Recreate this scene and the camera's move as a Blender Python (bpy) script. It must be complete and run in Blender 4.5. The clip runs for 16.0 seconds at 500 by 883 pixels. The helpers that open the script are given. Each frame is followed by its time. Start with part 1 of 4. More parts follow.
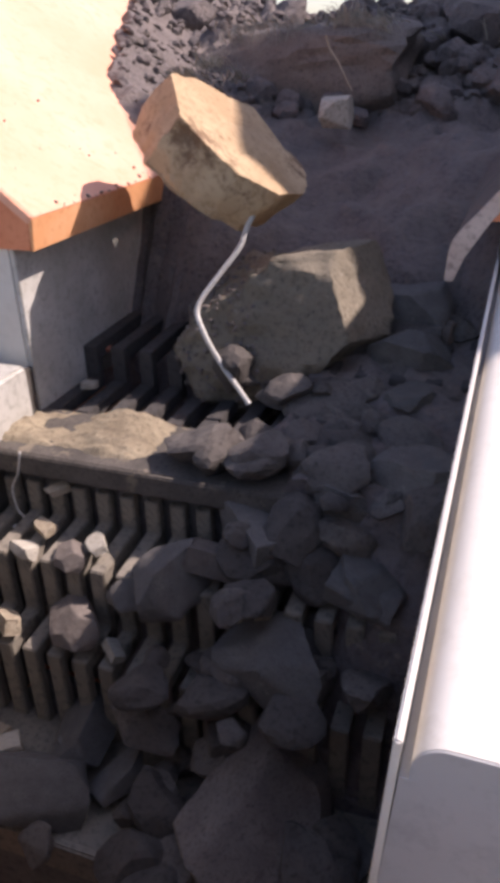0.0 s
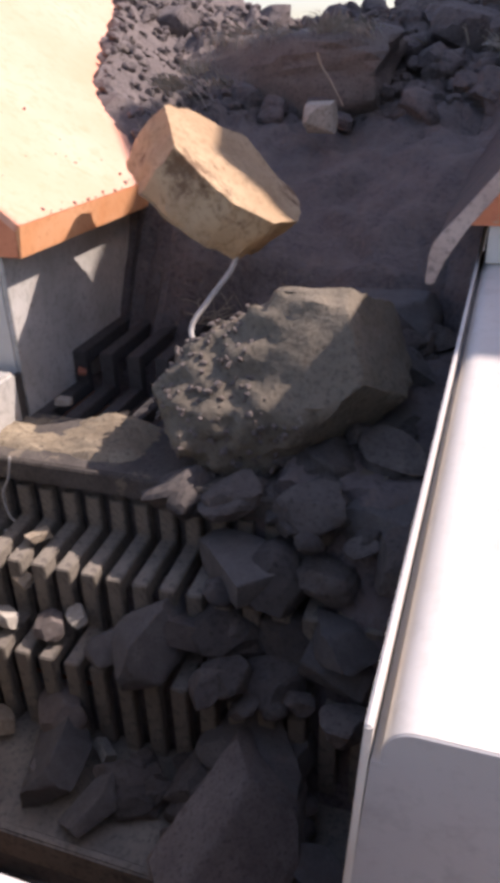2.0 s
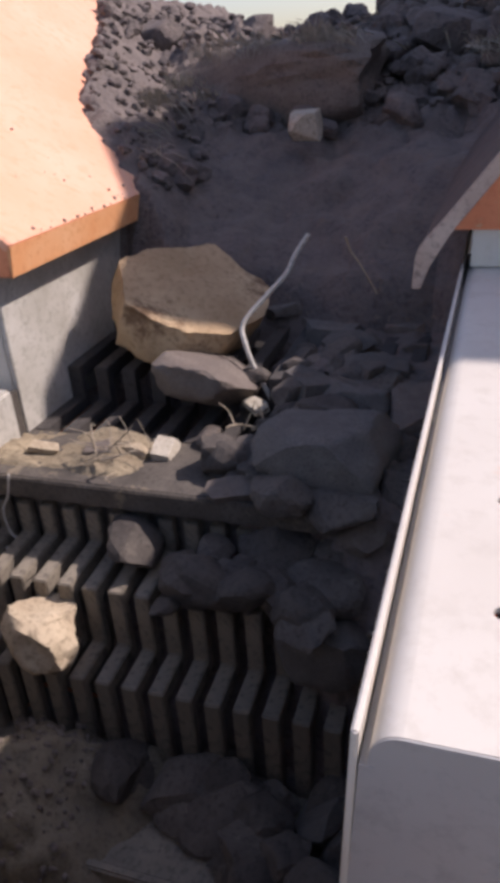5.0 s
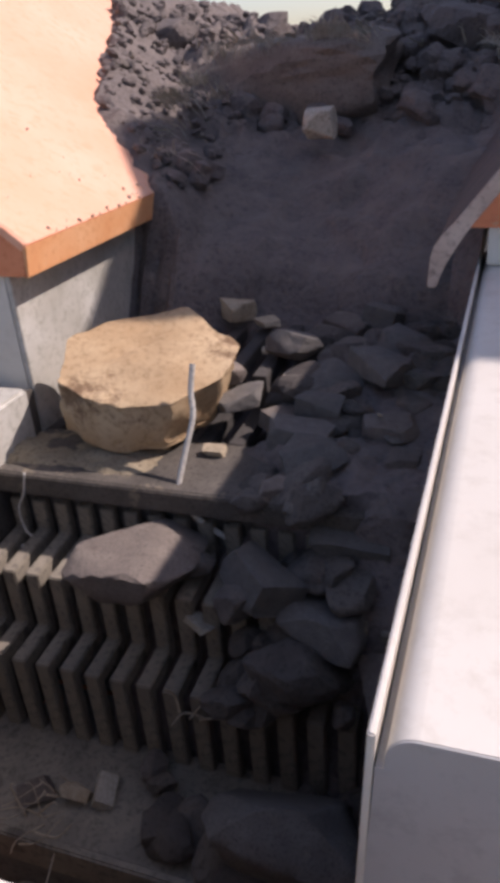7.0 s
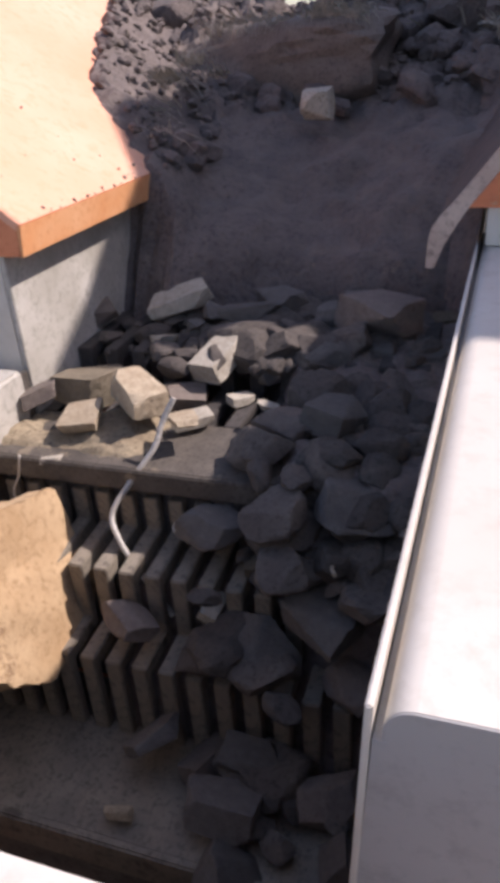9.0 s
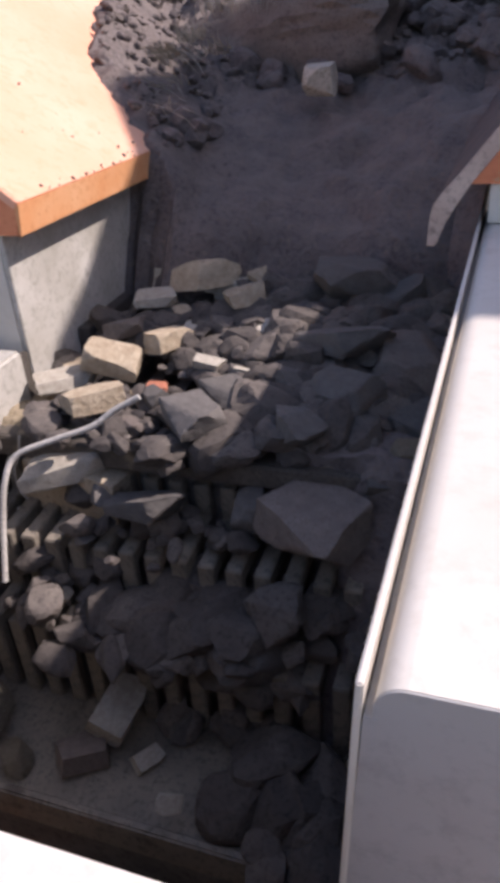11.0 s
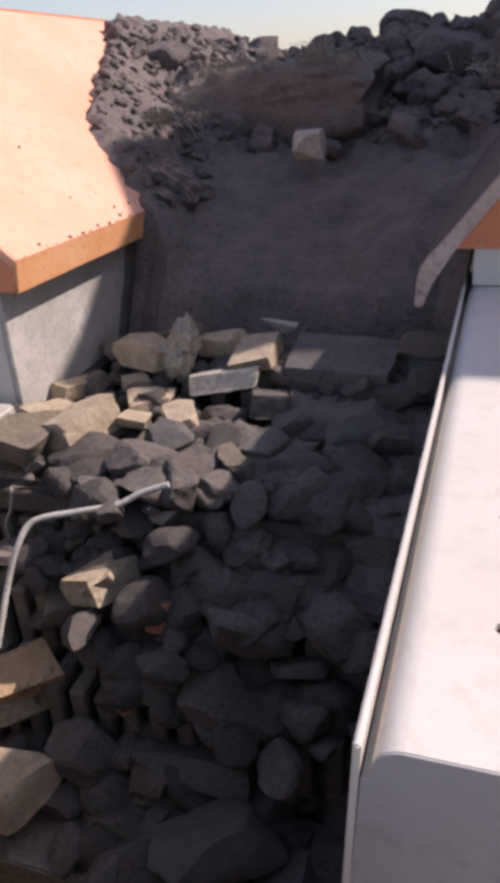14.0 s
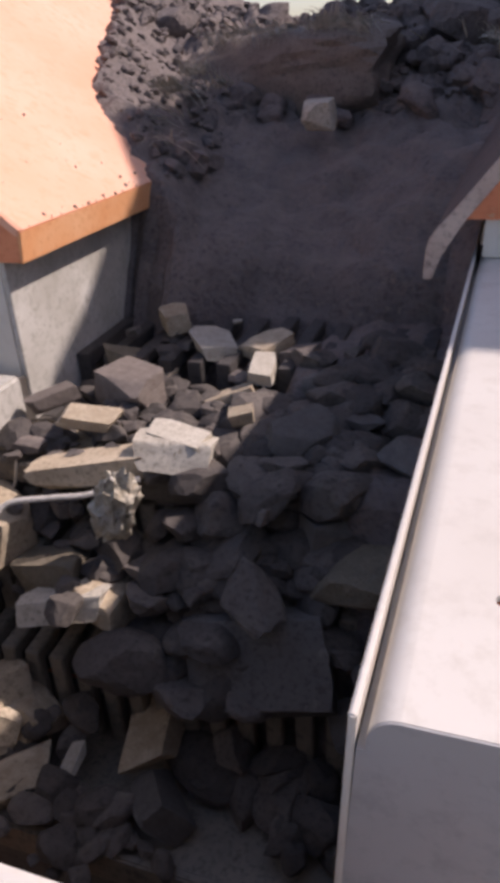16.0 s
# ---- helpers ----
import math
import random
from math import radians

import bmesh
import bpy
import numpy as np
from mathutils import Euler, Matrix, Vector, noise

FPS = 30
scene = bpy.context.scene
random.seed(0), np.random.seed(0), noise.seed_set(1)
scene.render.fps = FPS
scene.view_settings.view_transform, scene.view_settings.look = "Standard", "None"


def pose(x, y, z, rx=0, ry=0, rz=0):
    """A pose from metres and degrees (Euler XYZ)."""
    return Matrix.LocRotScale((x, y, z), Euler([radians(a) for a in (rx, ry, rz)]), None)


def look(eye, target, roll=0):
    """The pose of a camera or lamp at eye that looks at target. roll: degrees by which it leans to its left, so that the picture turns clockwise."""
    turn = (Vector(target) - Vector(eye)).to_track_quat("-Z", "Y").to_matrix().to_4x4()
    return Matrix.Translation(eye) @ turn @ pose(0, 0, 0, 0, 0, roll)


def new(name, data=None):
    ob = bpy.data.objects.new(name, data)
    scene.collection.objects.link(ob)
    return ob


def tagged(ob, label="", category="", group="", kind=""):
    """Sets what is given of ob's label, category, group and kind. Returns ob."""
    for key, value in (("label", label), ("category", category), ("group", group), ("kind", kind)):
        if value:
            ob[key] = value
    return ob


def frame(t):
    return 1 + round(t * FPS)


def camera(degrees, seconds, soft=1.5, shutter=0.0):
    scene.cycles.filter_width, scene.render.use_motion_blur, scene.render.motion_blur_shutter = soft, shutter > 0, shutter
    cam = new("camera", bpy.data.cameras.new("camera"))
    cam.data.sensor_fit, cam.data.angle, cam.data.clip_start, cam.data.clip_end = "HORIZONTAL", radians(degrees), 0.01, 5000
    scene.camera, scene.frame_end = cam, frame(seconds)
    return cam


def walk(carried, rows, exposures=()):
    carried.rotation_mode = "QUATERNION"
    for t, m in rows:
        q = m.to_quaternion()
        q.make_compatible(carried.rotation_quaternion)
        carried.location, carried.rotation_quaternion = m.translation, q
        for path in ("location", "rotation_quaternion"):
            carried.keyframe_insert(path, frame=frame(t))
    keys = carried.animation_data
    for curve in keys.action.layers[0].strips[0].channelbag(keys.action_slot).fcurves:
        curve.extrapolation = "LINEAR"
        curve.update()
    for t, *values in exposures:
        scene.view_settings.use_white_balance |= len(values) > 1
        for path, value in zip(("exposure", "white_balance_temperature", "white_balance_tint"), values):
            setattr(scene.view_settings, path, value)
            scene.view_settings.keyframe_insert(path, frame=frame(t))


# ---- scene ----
cam = camera(37.8, 16.0, soft=5.5)
PATH = [
    (0, (-0.037, 0.05, 3.359), (-0.644, 1.709, 2.422), -1.5),
    (0.5, (-0.033, 0.036, 3.369), (-0.632, 1.69, 2.418), -1.4),
    (1, (-0.028, 0.035, 3.372), (-0.626, 1.685, 2.413), -1.6),
    (1.5, (-0.018, 0.031, 3.379), (-0.615, 1.687, 2.431), -1.8),
    (2, (-0.013, 0.029, 3.373), (-0.601, 1.698, 2.441), -1.9),
    (2.5, (-0.007, 0.028, 3.375), (-0.596, 1.704, 2.457), -2.2),
    (3, (0.003, 0.043, 3.38), (-0.577, 1.723, 2.462), -2.6),
    (3.5, (0.008, 0.031, 3.376), (-0.558, 1.714, 2.457), -3.0),
    (4, (0.005, 0.033, 3.388), (-0.562, 1.707, 2.452), -3.0),
    (4.5, (0.015, 0.031, 3.386), (-0.562, 1.7, 2.446), -3.9),
    (5, (0.011, 0.022, 3.392), (-0.583, 1.696, 2.473), -4.1),
    (7.5, (0.008, 0.024, 3.395), (-0.624, 1.68, 2.469), -4.6),
    (8, (0.009, 0.028, 3.39), (-0.621, 1.679, 2.455), -4.5),
    (8.5, (0.009, 0.027, 3.385), (-0.613, 1.676, 2.439), -4.7),
    (9, (0.005, 0.023, 3.378), (-0.609, 1.67, 2.424), -4.3),
    (11.5, (0.018, 0.036, 3.368), (-0.602, 1.654, 2.368), -4.6),
    (12, (0.02, 0.039, 3.38), (-0.591, 1.664, 2.388), -4.8),
    (12.5, (0.02, 0.03, 3.386), (-0.592, 1.676, 2.428), -4.4),
    (13, (0.012, 0.018, 3.406), (-0.58, 1.708, 2.516), -3.6),
    (13.5, (0.011, 0.014, 3.398), (-0.591, 1.708, 2.521), -3.8),
    (14, (0.011, 0.014, 3.394), (-0.591, 1.706, 2.515), -3.7),
    (14.5, (0.004, 0.009, 3.381), (-0.605, 1.691, 2.487), -2.9),
    (15, (0.007, 0.015, 3.372), (-0.612, 1.681, 2.454), -2.8),
    (15.5, (0.012, 0.023, 3.377), (-0.607, 1.679, 2.444), -3.5),
    (16, (0.017, 0.024, 3.379), (-0.6, 1.681, 2.444), -3.6),
]
walk(cam, [(t, look(eye, target, roll)) for t, eye, target, roll in PATH], exposures=[(0.0, 0.45, 6800, 27), (2.5, 0.40, 6800, 27), (3.5, 0.16, 6800, 27), (5.2, 0.04, 6750, 25), (7.5, 0.08, 6750, 25), (8.5, 0.22, 6750, 25), (12.5, 0.30, 6650, 25), (14.0, 0.08, 6850, 27), (16.0, 0.0, 6850, 27)])

# ---- sky and sun ----
SUN_WAY = Vector((1.0, 0.56, 1.23)).normalized()
world = bpy.data.worlds.new("sky")
scene.world = world
world.use_nodes = True
sky = world.node_tree.nodes.new("ShaderNodeTexSky")
sky.sky_type, sky.sun_disc = "NISHITA", False
sky.sun_elevation = math.asin(SUN_WAY.z)
sky.sun_rotation = math.atan2(SUN_WAY.x, SUN_WAY.y)
sky.dust_density = 1.2
background = world.node_tree.nodes["Background"]
background.inputs[1].default_value = 0.15
world.node_tree.links.new(sky.outputs[0], background.inputs[0])
sun = new("sun", bpy.data.lights.new("sun", "SUN"))
sun.data.energy, sun.data.angle, sun.data.color = 4.8, radians(0.5), (1.0, 0.96, 0.90)
sun.matrix_world = look(SUN_WAY * 20, (0, 0, 0))


# ---- materials ----
def material(name, low, high, rough=0.85, scale=6.0, fine=60.0, bump=0.4, metal=0.0, spots=None, spot_scale=3.0, spot_edge=0.6, vary=0.0, depth=0.01, dust=None, grit=0.55, island=0.0):
    """Two-scale mottled surface: coarse colour change, fine grain, spots of wear or of painted hollow shade, settled
    dust on top, and relief.
    """
    m = bpy.data.materials.new(name)
    m.use_nodes = True
    n, l = m.node_tree.nodes, m.node_tree.links
    bsdf = n["Principled BSDF"]
    geo = n.new("ShaderNodeTexCoord")

    def wave(s, detail=6.0, rough_n=0.6):
        t = n.new("ShaderNodeTexNoise")
        t.inputs["Scale"].default_value, t.inputs["Detail"].default_value, t.inputs["Roughness"].default_value = s, detail, rough_n
        l.new(geo.outputs["Object"], t.inputs["Vector"])
        return t.outputs["Fac"]

    def mix(a, b, f):
        k = n.new("ShaderNodeMix")
        k.data_type = "RGBA"
        l.new(f, k.inputs[0])
        for v, s in ((a, 6), (b, 7)):
            if isinstance(v, tuple):
                k.inputs[s].default_value = (*v, 1)
            else:
                l.new(v, k.inputs[s])
        return k.outputs[2]

    def ramp(v, a, b):
        k = n.new("ShaderNodeMapRange")
        k.inputs[1].default_value, k.inputs[2].default_value = a, b
        l.new(v, k.inputs[0])
        return k.outputs[0]

    coarse, grain = wave(scale), wave(fine, 4.0, 0.7)
    col = mix(low, high, ramp(coarse, 0.3, 0.7))
    dark = tuple(c * grit for c in low)
    col = mix(dark, col, ramp(grain, 0.28, 0.5))
    if spots:
        col = mix(col, spots, ramp(wave(spot_scale, 8.0, 0.7), spot_edge, spot_edge + 0.06))
    if vary:
        info = n.new("ShaderNodeObjectInfo")
        hue = n.new("ShaderNodeHueSaturation")
        k = n.new("ShaderNodeMapRange")
        k.inputs[3].default_value, k.inputs[4].default_value = 1 - vary, 1 + vary
        l.new(info.outputs["Random"], k.inputs[0])
        l.new(k.outputs[0], hue.inputs["Value"])
        l.new(col, hue.inputs["Color"])
        col = hue.outputs[0]
    if island:
        g = n.new("ShaderNodeNewGeometry")
        hue = n.new("ShaderNodeHueSaturation")
        k = n.new("ShaderNodeMapRange")
        k.inputs[3].default_value, k.inputs[4].default_value = 1 - island, 1 + island
        l.new(g.outputs["Random Per Island"], k.inputs[0])
        l.new(k.outputs[0], hue.inputs["Value"])
        l.new(col, hue.inputs["Color"])
        col = hue.outputs[0]
    if dust:
        g = n.new("ShaderNodeNewGeometry")
        s = n.new("ShaderNodeSeparateXYZ")
        l.new(g.outputs["Normal"], s.inputs[0])
        w = n.new("ShaderNodeMath")
        w.operation = "MULTIPLY"
        l.new(ramp(s.outputs[2], 0.2, 0.95), w.inputs[0])
        l.new(ramp(wave(scale * 1.7, 8.0, 0.7), 0.35, 0.65), w.inputs[1])
        col = mix(col, dust, w.outputs[0])
    l.new(col, bsdf.inputs["Base Color"])
    r = n.new("ShaderNodeMapRange")
    r.inputs[3].default_value, r.inputs[4].default_value = rough - 0.12, min(1.0, rough + 0.1)
    l.new(coarse, r.inputs[0])
    l.new(r.outputs[0], bsdf.inputs["Roughness"])
    bsdf.inputs["Metallic"].default_value = metal
    b = n.new("ShaderNodeBump")
    b.inputs["Strength"].default_value, b.inputs["Distance"].default_value = bump, depth
    a = n.new("ShaderNodeMath")
    a.operation = "MULTIPLY_ADD"
    a.inputs[1].default_value = 0.25
    l.new(grain, a.inputs[0])
    l.new(wave(scale * 2, 5.0, 0.55), a.inputs[2])
    l.new(a.outputs[0], b.inputs["Height"])
    l.new(b.outputs[0], bsdf.inputs["Normal"])
    return m


WHITE = material("white_paint", (0.589, 0.546, 0.475), (0.655, 0.622, 0.560), 0.5, 2.0, 25.0, 0.04, spots=(0.627, 0.513, 0.418), spot_scale=4.0, spot_edge=0.60, depth=0.002, grit=0.95)
# white paint greyed to hold the end face's shade; the spots are mud splashes
WHITE_SHADE_SPLASHED = material("shade_grey_splashed_paint", (0.36, 0.35, 0.34), (0.44, 0.43, 0.42), 0.6, 3.0, 30.0, 0.08, spots=(0.20, 0.18, 0.17), spot_scale=20.0, spot_edge=0.75, depth=0.002, grit=0.9)
WHITE_DUSTY = material("dusty_white_paint", (0.378, 0.355, 0.302), (0.544, 0.522, 0.469), 0.75, 5.0, 40.0, 0.15, spots=(0.318, 0.287, 0.227), spot_scale=7.0, spot_edge=0.64, depth=0.003, grit=0.9)
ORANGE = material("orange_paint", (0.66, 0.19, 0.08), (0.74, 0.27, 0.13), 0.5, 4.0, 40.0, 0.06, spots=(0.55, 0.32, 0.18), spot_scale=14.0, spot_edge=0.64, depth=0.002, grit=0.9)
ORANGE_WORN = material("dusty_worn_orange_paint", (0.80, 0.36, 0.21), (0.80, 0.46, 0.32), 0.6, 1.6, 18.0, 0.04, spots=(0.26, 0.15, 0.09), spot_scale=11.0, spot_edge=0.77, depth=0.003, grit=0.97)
LIP_PAINT = material("dusty_orange_lip", (0.74, 0.33, 0.14), (0.80, 0.44, 0.23), 0.55, 6.0, 40.0, 0.08, spots=(0.55, 0.40, 0.28), spot_scale=16.0, spot_edge=0.66, depth=0.002, grit=0.9)
RIM = material("scraped_rim", (0.46, 0.33, 0.27), (0.62, 0.48, 0.40), 0.6, 8.0, 50.0, 0.2, depth=0.003)
STEEL = material("dusty_steel", (0.075, 0.065, 0.055), (0.14, 0.12, 0.10), 0.75, 9.0, 70.0, 0.35, 0.15, spots=(0.22, 0.18, 0.13), spot_scale=7.0, spot_edge=0.6, depth=0.004)
BAR_STEEL = material("rubbed_bar_steel", (0.186, 0.162, 0.130), (0.289, 0.251, 0.196), 0.65, 9.0, 60.0, 0.3, 0.1, spots=(0.112, 0.093, 0.074), spot_scale=8.0, spot_edge=0.58, depth=0.003)
SOIL = material("dark_soil", (0.101, 0.084, 0.079), (0.176, 0.144, 0.134), 0.95, 5.0, 40.0, 0.9, spots=(0.202, 0.160, 0.130), spot_scale=18.0, spot_edge=0.6, depth=0.03, dust=(0.19, 0.155, 0.135))
GROUND = material("quarry_ground", (0.120, 0.090, 0.068), (0.203, 0.165, 0.120), 0.95, 0.6, 20.0, 0.6, depth=0.03)
# bar steel again, with the shade behind the deck put into its colour
REAR_SHADE_STEEL = material("shade_darkened_bar_steel", (0.04, 0.036, 0.034), (0.075, 0.066, 0.06), 0.8, 8.0, 50.0, 0.3, depth=0.004)
GRIT = material("tan_grit", (0.20, 0.155, 0.10), (0.33, 0.27, 0.18), 0.95, 7.0, 60.0, 0.7, spots=(0.12, 0.095, 0.07), spot_scale=9.0, spot_edge=0.6, depth=0.012)
ROCKS = {
    "tan": material("tan_stone", (0.35, 0.27, 0.18), (0.54, 0.45, 0.325), 0.9, 5.0, 55.0, 0.7, spots=(0.19, 0.145, 0.105), spot_scale=7.0, spot_edge=0.60, vary=0.15, depth=0.012),
    # the large dark spots paint in the shade of the slab's hollows
    "ochre": material("ochre_stone", (0.37, 0.235, 0.12), (0.56, 0.41, 0.25), 0.9, 3.0, 40.0, 0.7, spots=(0.20, 0.12, 0.065), spot_scale=2.4, spot_edge=0.57, depth=0.015, grit=0.8),
    "grey": material("grey_stone", (0.100, 0.090, 0.082), (0.153, 0.140, 0.127), 0.92, 6.0, 60.0, 0.45, spots=(0.188, 0.170, 0.150), spot_scale=9.0, spot_edge=0.62, vary=0.18, depth=0.01),
    "pale": material("pale_mortar_stone", (0.38, 0.335, 0.265), (0.56, 0.515, 0.43), 0.92, 7.0, 60.0, 0.6, spots=(0.24, 0.20, 0.15), spot_scale=9.0, spot_edge=0.6, vary=0.15, depth=0.008),
    "brown": material("brown_stone", (0.138, 0.112, 0.096), (0.204, 0.170, 0.144), 0.92, 6.0, 55.0, 0.45, spots=(0.120, 0.094, 0.078), spot_scale=8.0, spot_edge=0.58, vary=0.2, depth=0.01),
    "brick": material("red_brick", (0.42, 0.13, 0.075), (0.55, 0.23, 0.135), 0.9, 9.0, 70.0, 0.5, spots=(0.45, 0.34, 0.27), spot_scale=10.0, spot_edge=0.62, depth=0.006),
    "olive": material("olive_grey_stone", (0.156, 0.129, 0.090), (0.235, 0.196, 0.140), 0.92, 4.0, 50.0, 0.9, spots=(0.313, 0.274, 0.212), spot_scale=12.0, spot_edge=0.62, depth=0.018),
}
# colour kept dark to hold the shadow between the larger sunlit stones
MIXED = material("mixed_small_rubble", (0.072, 0.060, 0.053), (0.120, 0.103, 0.088), 0.92, 9.0, 60.0, 0.4, spots=(0.155, 0.132, 0.110), spot_scale=9.0, spot_edge=0.62, depth=0.008, island=0.3)
HOSE = material("pale_rubber_hose", (0.46, 0.43, 0.38), (0.60, 0.57, 0.51), 0.6, 12.0, 80.0, 0.2, depth=0.002)
TWIG = material("dry_twig", (0.30, 0.24, 0.17), (0.46, 0.39, 0.29), 0.9, 20.0, 90.0, 0.4, depth=0.002)
STRAW = material("dry_grass", (0.26, 0.24, 0.19), (0.44, 0.41, 0.35), 0.9, 8.0, 90.0, 0.5, depth=0.002)
PLASTIC = material("dirty_tan_plastic", (0.34, 0.29, 0.20), (0.58, 0.54, 0.46), 0.5, 14.0, 60.0, 0.6, spots=(0.14, 0.115, 0.085), spot_scale=16.0, spot_edge=0.54, depth=0.012)
SLATE = material("blue_black_slate", (0.012, 0.017, 0.028), (0.022, 0.028, 0.042), 0.8, 6.0, 40.0, 0.3, spots=(0.04, 0.05, 0.07), spot_scale=5.0, spot_edge=0.62, depth=0.004)
# muddy orange paint, darkened further for the shade inside the right wall
MUD_AND_SHADE = material("mud_and_shade_paint", (0.07, 0.055, 0.05), (0.13, 0.09, 0.075), 0.9, 6.0, 40.0, 0.5, spots=(0.30, 0.12, 0.06), spot_scale=6.0, spot_edge=0.68, depth=0.01)
DARK = material("dark_steel", (0.105, 0.098, 0.091), (0.210, 0.194, 0.176), 0.8, 8.0, 50.0, 0.3, depth=0.004)


# ---- building helpers ----
def mesh_of(bm, name, mat, smooth=False):
    bmesh.ops.recalc_face_normals(bm, faces=bm.faces)
    me = bpy.data.meshes.new(name)
    bm.to_mesh(me)
    bm.free()
    me.materials.append(mat)
    if smooth:
        me.shade_smooth()
        me.set_sharp_from_angle(angle=radians(32))
    return me


def part(name, bm, mat, parent, label="", smooth=False):
    ob = new(name, mesh_of(bm, name, mat, smooth))
    ob.parent = parent
    if label:
        tagged(ob, label)
    return ob


def box(x0, x1, y0, y1, z0, z1, bevel=0.004, segments=2):
    bm = bmesh.new()
    bmesh.ops.create_cube(bm, size=1, matrix=Matrix.Translation(((x0 + x1) / 2, (y0 + y1) / 2, (z0 + z1) / 2)) @ Matrix.Diagonal((x1 - x0, y1 - y0, z1 - z0, 1)))
    if bevel:
        bmesh.ops.bevel(bm, geom=bm.edges[:], offset=bevel, segments=segments, affect="EDGES")
    return bm


def prism(points, axis, a, b, bevel=0.0):
    """A closed outline in the plane across axis, run from a to b along it."""
    bm = bmesh.new()
    k = "xyz".index(axis)

    def place(p, v):
        q = list(p)
        q.insert(k, v)
        return bm.verts.new(q)

    one, two = [place(p, a) for p in points], [place(p, b) for p in points]
    bm.faces.new(one), bm.faces.new(two)
    for i in range(len(points)):
        j = (i + 1) % len(points)
        bm.faces.new((one[i], one[j], two[j], two[i]))
    bmesh.ops.recalc_face_normals(bm, faces=bm.faces)
    if bevel:
        bmesh.ops.bevel(bm, geom=bm.edges[:], offset=bevel, segments=2, affect="EDGES")
    return bm


def tube(points, radius, sides=10, taper=1.0):
    """A round bar along smooth points."""
    pts = [Vector(p) for p in points]
    dense = []
    for i in range(len(pts) - 1):
        p0, p1, p2, p3 = pts[max(i - 1, 0)], pts[i], pts[i + 1], pts[min(i + 2, len(pts) - 1)]
        for s in range(6):
            u = s / 6
            dense.append(0.5 * (2 * p1 + (p2 - p0) * u + (2 * p0 - 5 * p1 + 4 * p2 - p3) * u * u + (3 * p1 - p0 - 3 * p2 + p3) * u ** 3))
    dense.append(pts[-1])
    bm = bmesh.new()
    rings = []
    for i, p in enumerate(dense):
        way = (dense[min(i + 1, len(dense) - 1)] - dense[max(i - 1, 0)]).normalized()
        q = way.to_track_quat("Z", "Y")
        r = radius * (1 + (taper - 1) * i / (len(dense) - 1))
        rings.append([bm.verts.new(p + q @ Vector((r * math.cos(a), r * math.sin(a), 0))) for a in (2 * math.pi * k / sides for k in range(sides))])
    for a, b in zip(rings, rings[1:]):
        for k in range(sides):
            bm.faces.new((a[k], a[(k + 1) % sides], b[(k + 1) % sides], b[k]))
    bm.faces.new(rings[0]), bm.faces.new(rings[-1])
    return bm


def rock(seed, lx, ly, lz, cuts=9, rough=0.03, detail=4, blocky=0.0):
    """A broken stone: a ball cut flat by random planes (and by a block's sides), then made uneven."""
    rng = random.Random(seed)
    bm = bmesh.new()
    bmesh.ops.create_icosphere(bm, subdivisions=detail, radius=1.0)
    planes = []
    for _ in range(cuts):
        n = Vector((rng.gauss(0, 1), rng.gauss(0, 1), rng.gauss(0, 1))).normalized()
        planes.append((n, rng.uniform(0.55, 0.85)))
    if blocky:
        for a in range(3):
            for s in (-1, 1):
                n = Vector((rng.gauss(0, 0.09), rng.gauss(0, 0.09), rng.gauss(0, 0.09)))
                n[a] = s
                planes.append((n.normalized(), blocky * rng.uniform(0.9, 1.05)))
    shift = Vector((rng.uniform(-50, 50), rng.uniform(-50, 50), rng.uniform(-50, 50)))
    for v in bm.verts:
        p = v.co.copy()
        for n, d in planes:
            over = p.dot(n) - d
            if over > 0:
                p -= n * over
        f = noise.fractal(p * 1.6 + shift, 0.9, 2.1, 5)
        g = noise.fractal(p * 7 + shift, 0.8, 2.0, 3)
        v.co = p * (1 + rough * 1.6 * f + rough * 0.7 * g)
    lo = [min(v.co[a] for v in bm.verts) for a in range(3)]
    hi = [max(v.co[a] for v in bm.verts) for a in range(3)]
    for v in bm.verts:
        for a, s in enumerate((lx, ly, lz)):
            v.co[a] = ((v.co[a] - lo[a]) / (hi[a] - lo[a]) - 0.5) * s
    return bm


def empty(name, label, category, group="", kind=""):
    return tagged(new(name), label, category, group, kind)


# ---- ground and horizon ----
bm = bmesh.new()
bmesh.ops.create_grid(bm, x_segments=40, y_segments=40, size=600)
for v in bm.verts:
    r = v.co.length
    v.co.z = 0.0 if r < 60 else noise.noise(v.co * 0.01) * 1.5
tagged(new("ground", mesh_of(bm, "ground", GROUND)), "dusty brown quarry ground under the crusher", "ground", kind="structure")

# ---- feeder: deck, stepped grizzly bars, pan ----
XL, XR = -1.585, -0.056
DECK, LIP_Y = 2.227, 1.765
feeder = empty("vibrating_feeder", "dusty steel vibrating feeder with stepped grizzly bars carrying rubble", "feeder")
part("deck_plate", box(XL, XR, LIP_Y, 2.092, DECK - 0.03, DECK, 0.004), STEEL, feeder, "dusty worn steel deck plate")
part("under_plate", box(XL, XR, 2.10, 6.2, 1.95, 1.97, 0.0), DARK, feeder)
part("deck_lip", box(XL, XR, LIP_Y - 0.022, LIP_Y - 0.002, DECK - 0.07, DECK + 0.004, 0.005), STEEL, feeder, "rounded steel lip of the deck")
part("riser_plate", box(XL, XR, LIP_Y + 0.05, LIP_Y + 0.07, 1.2, DECK - 0.035, 0.003), DARK, feeder)
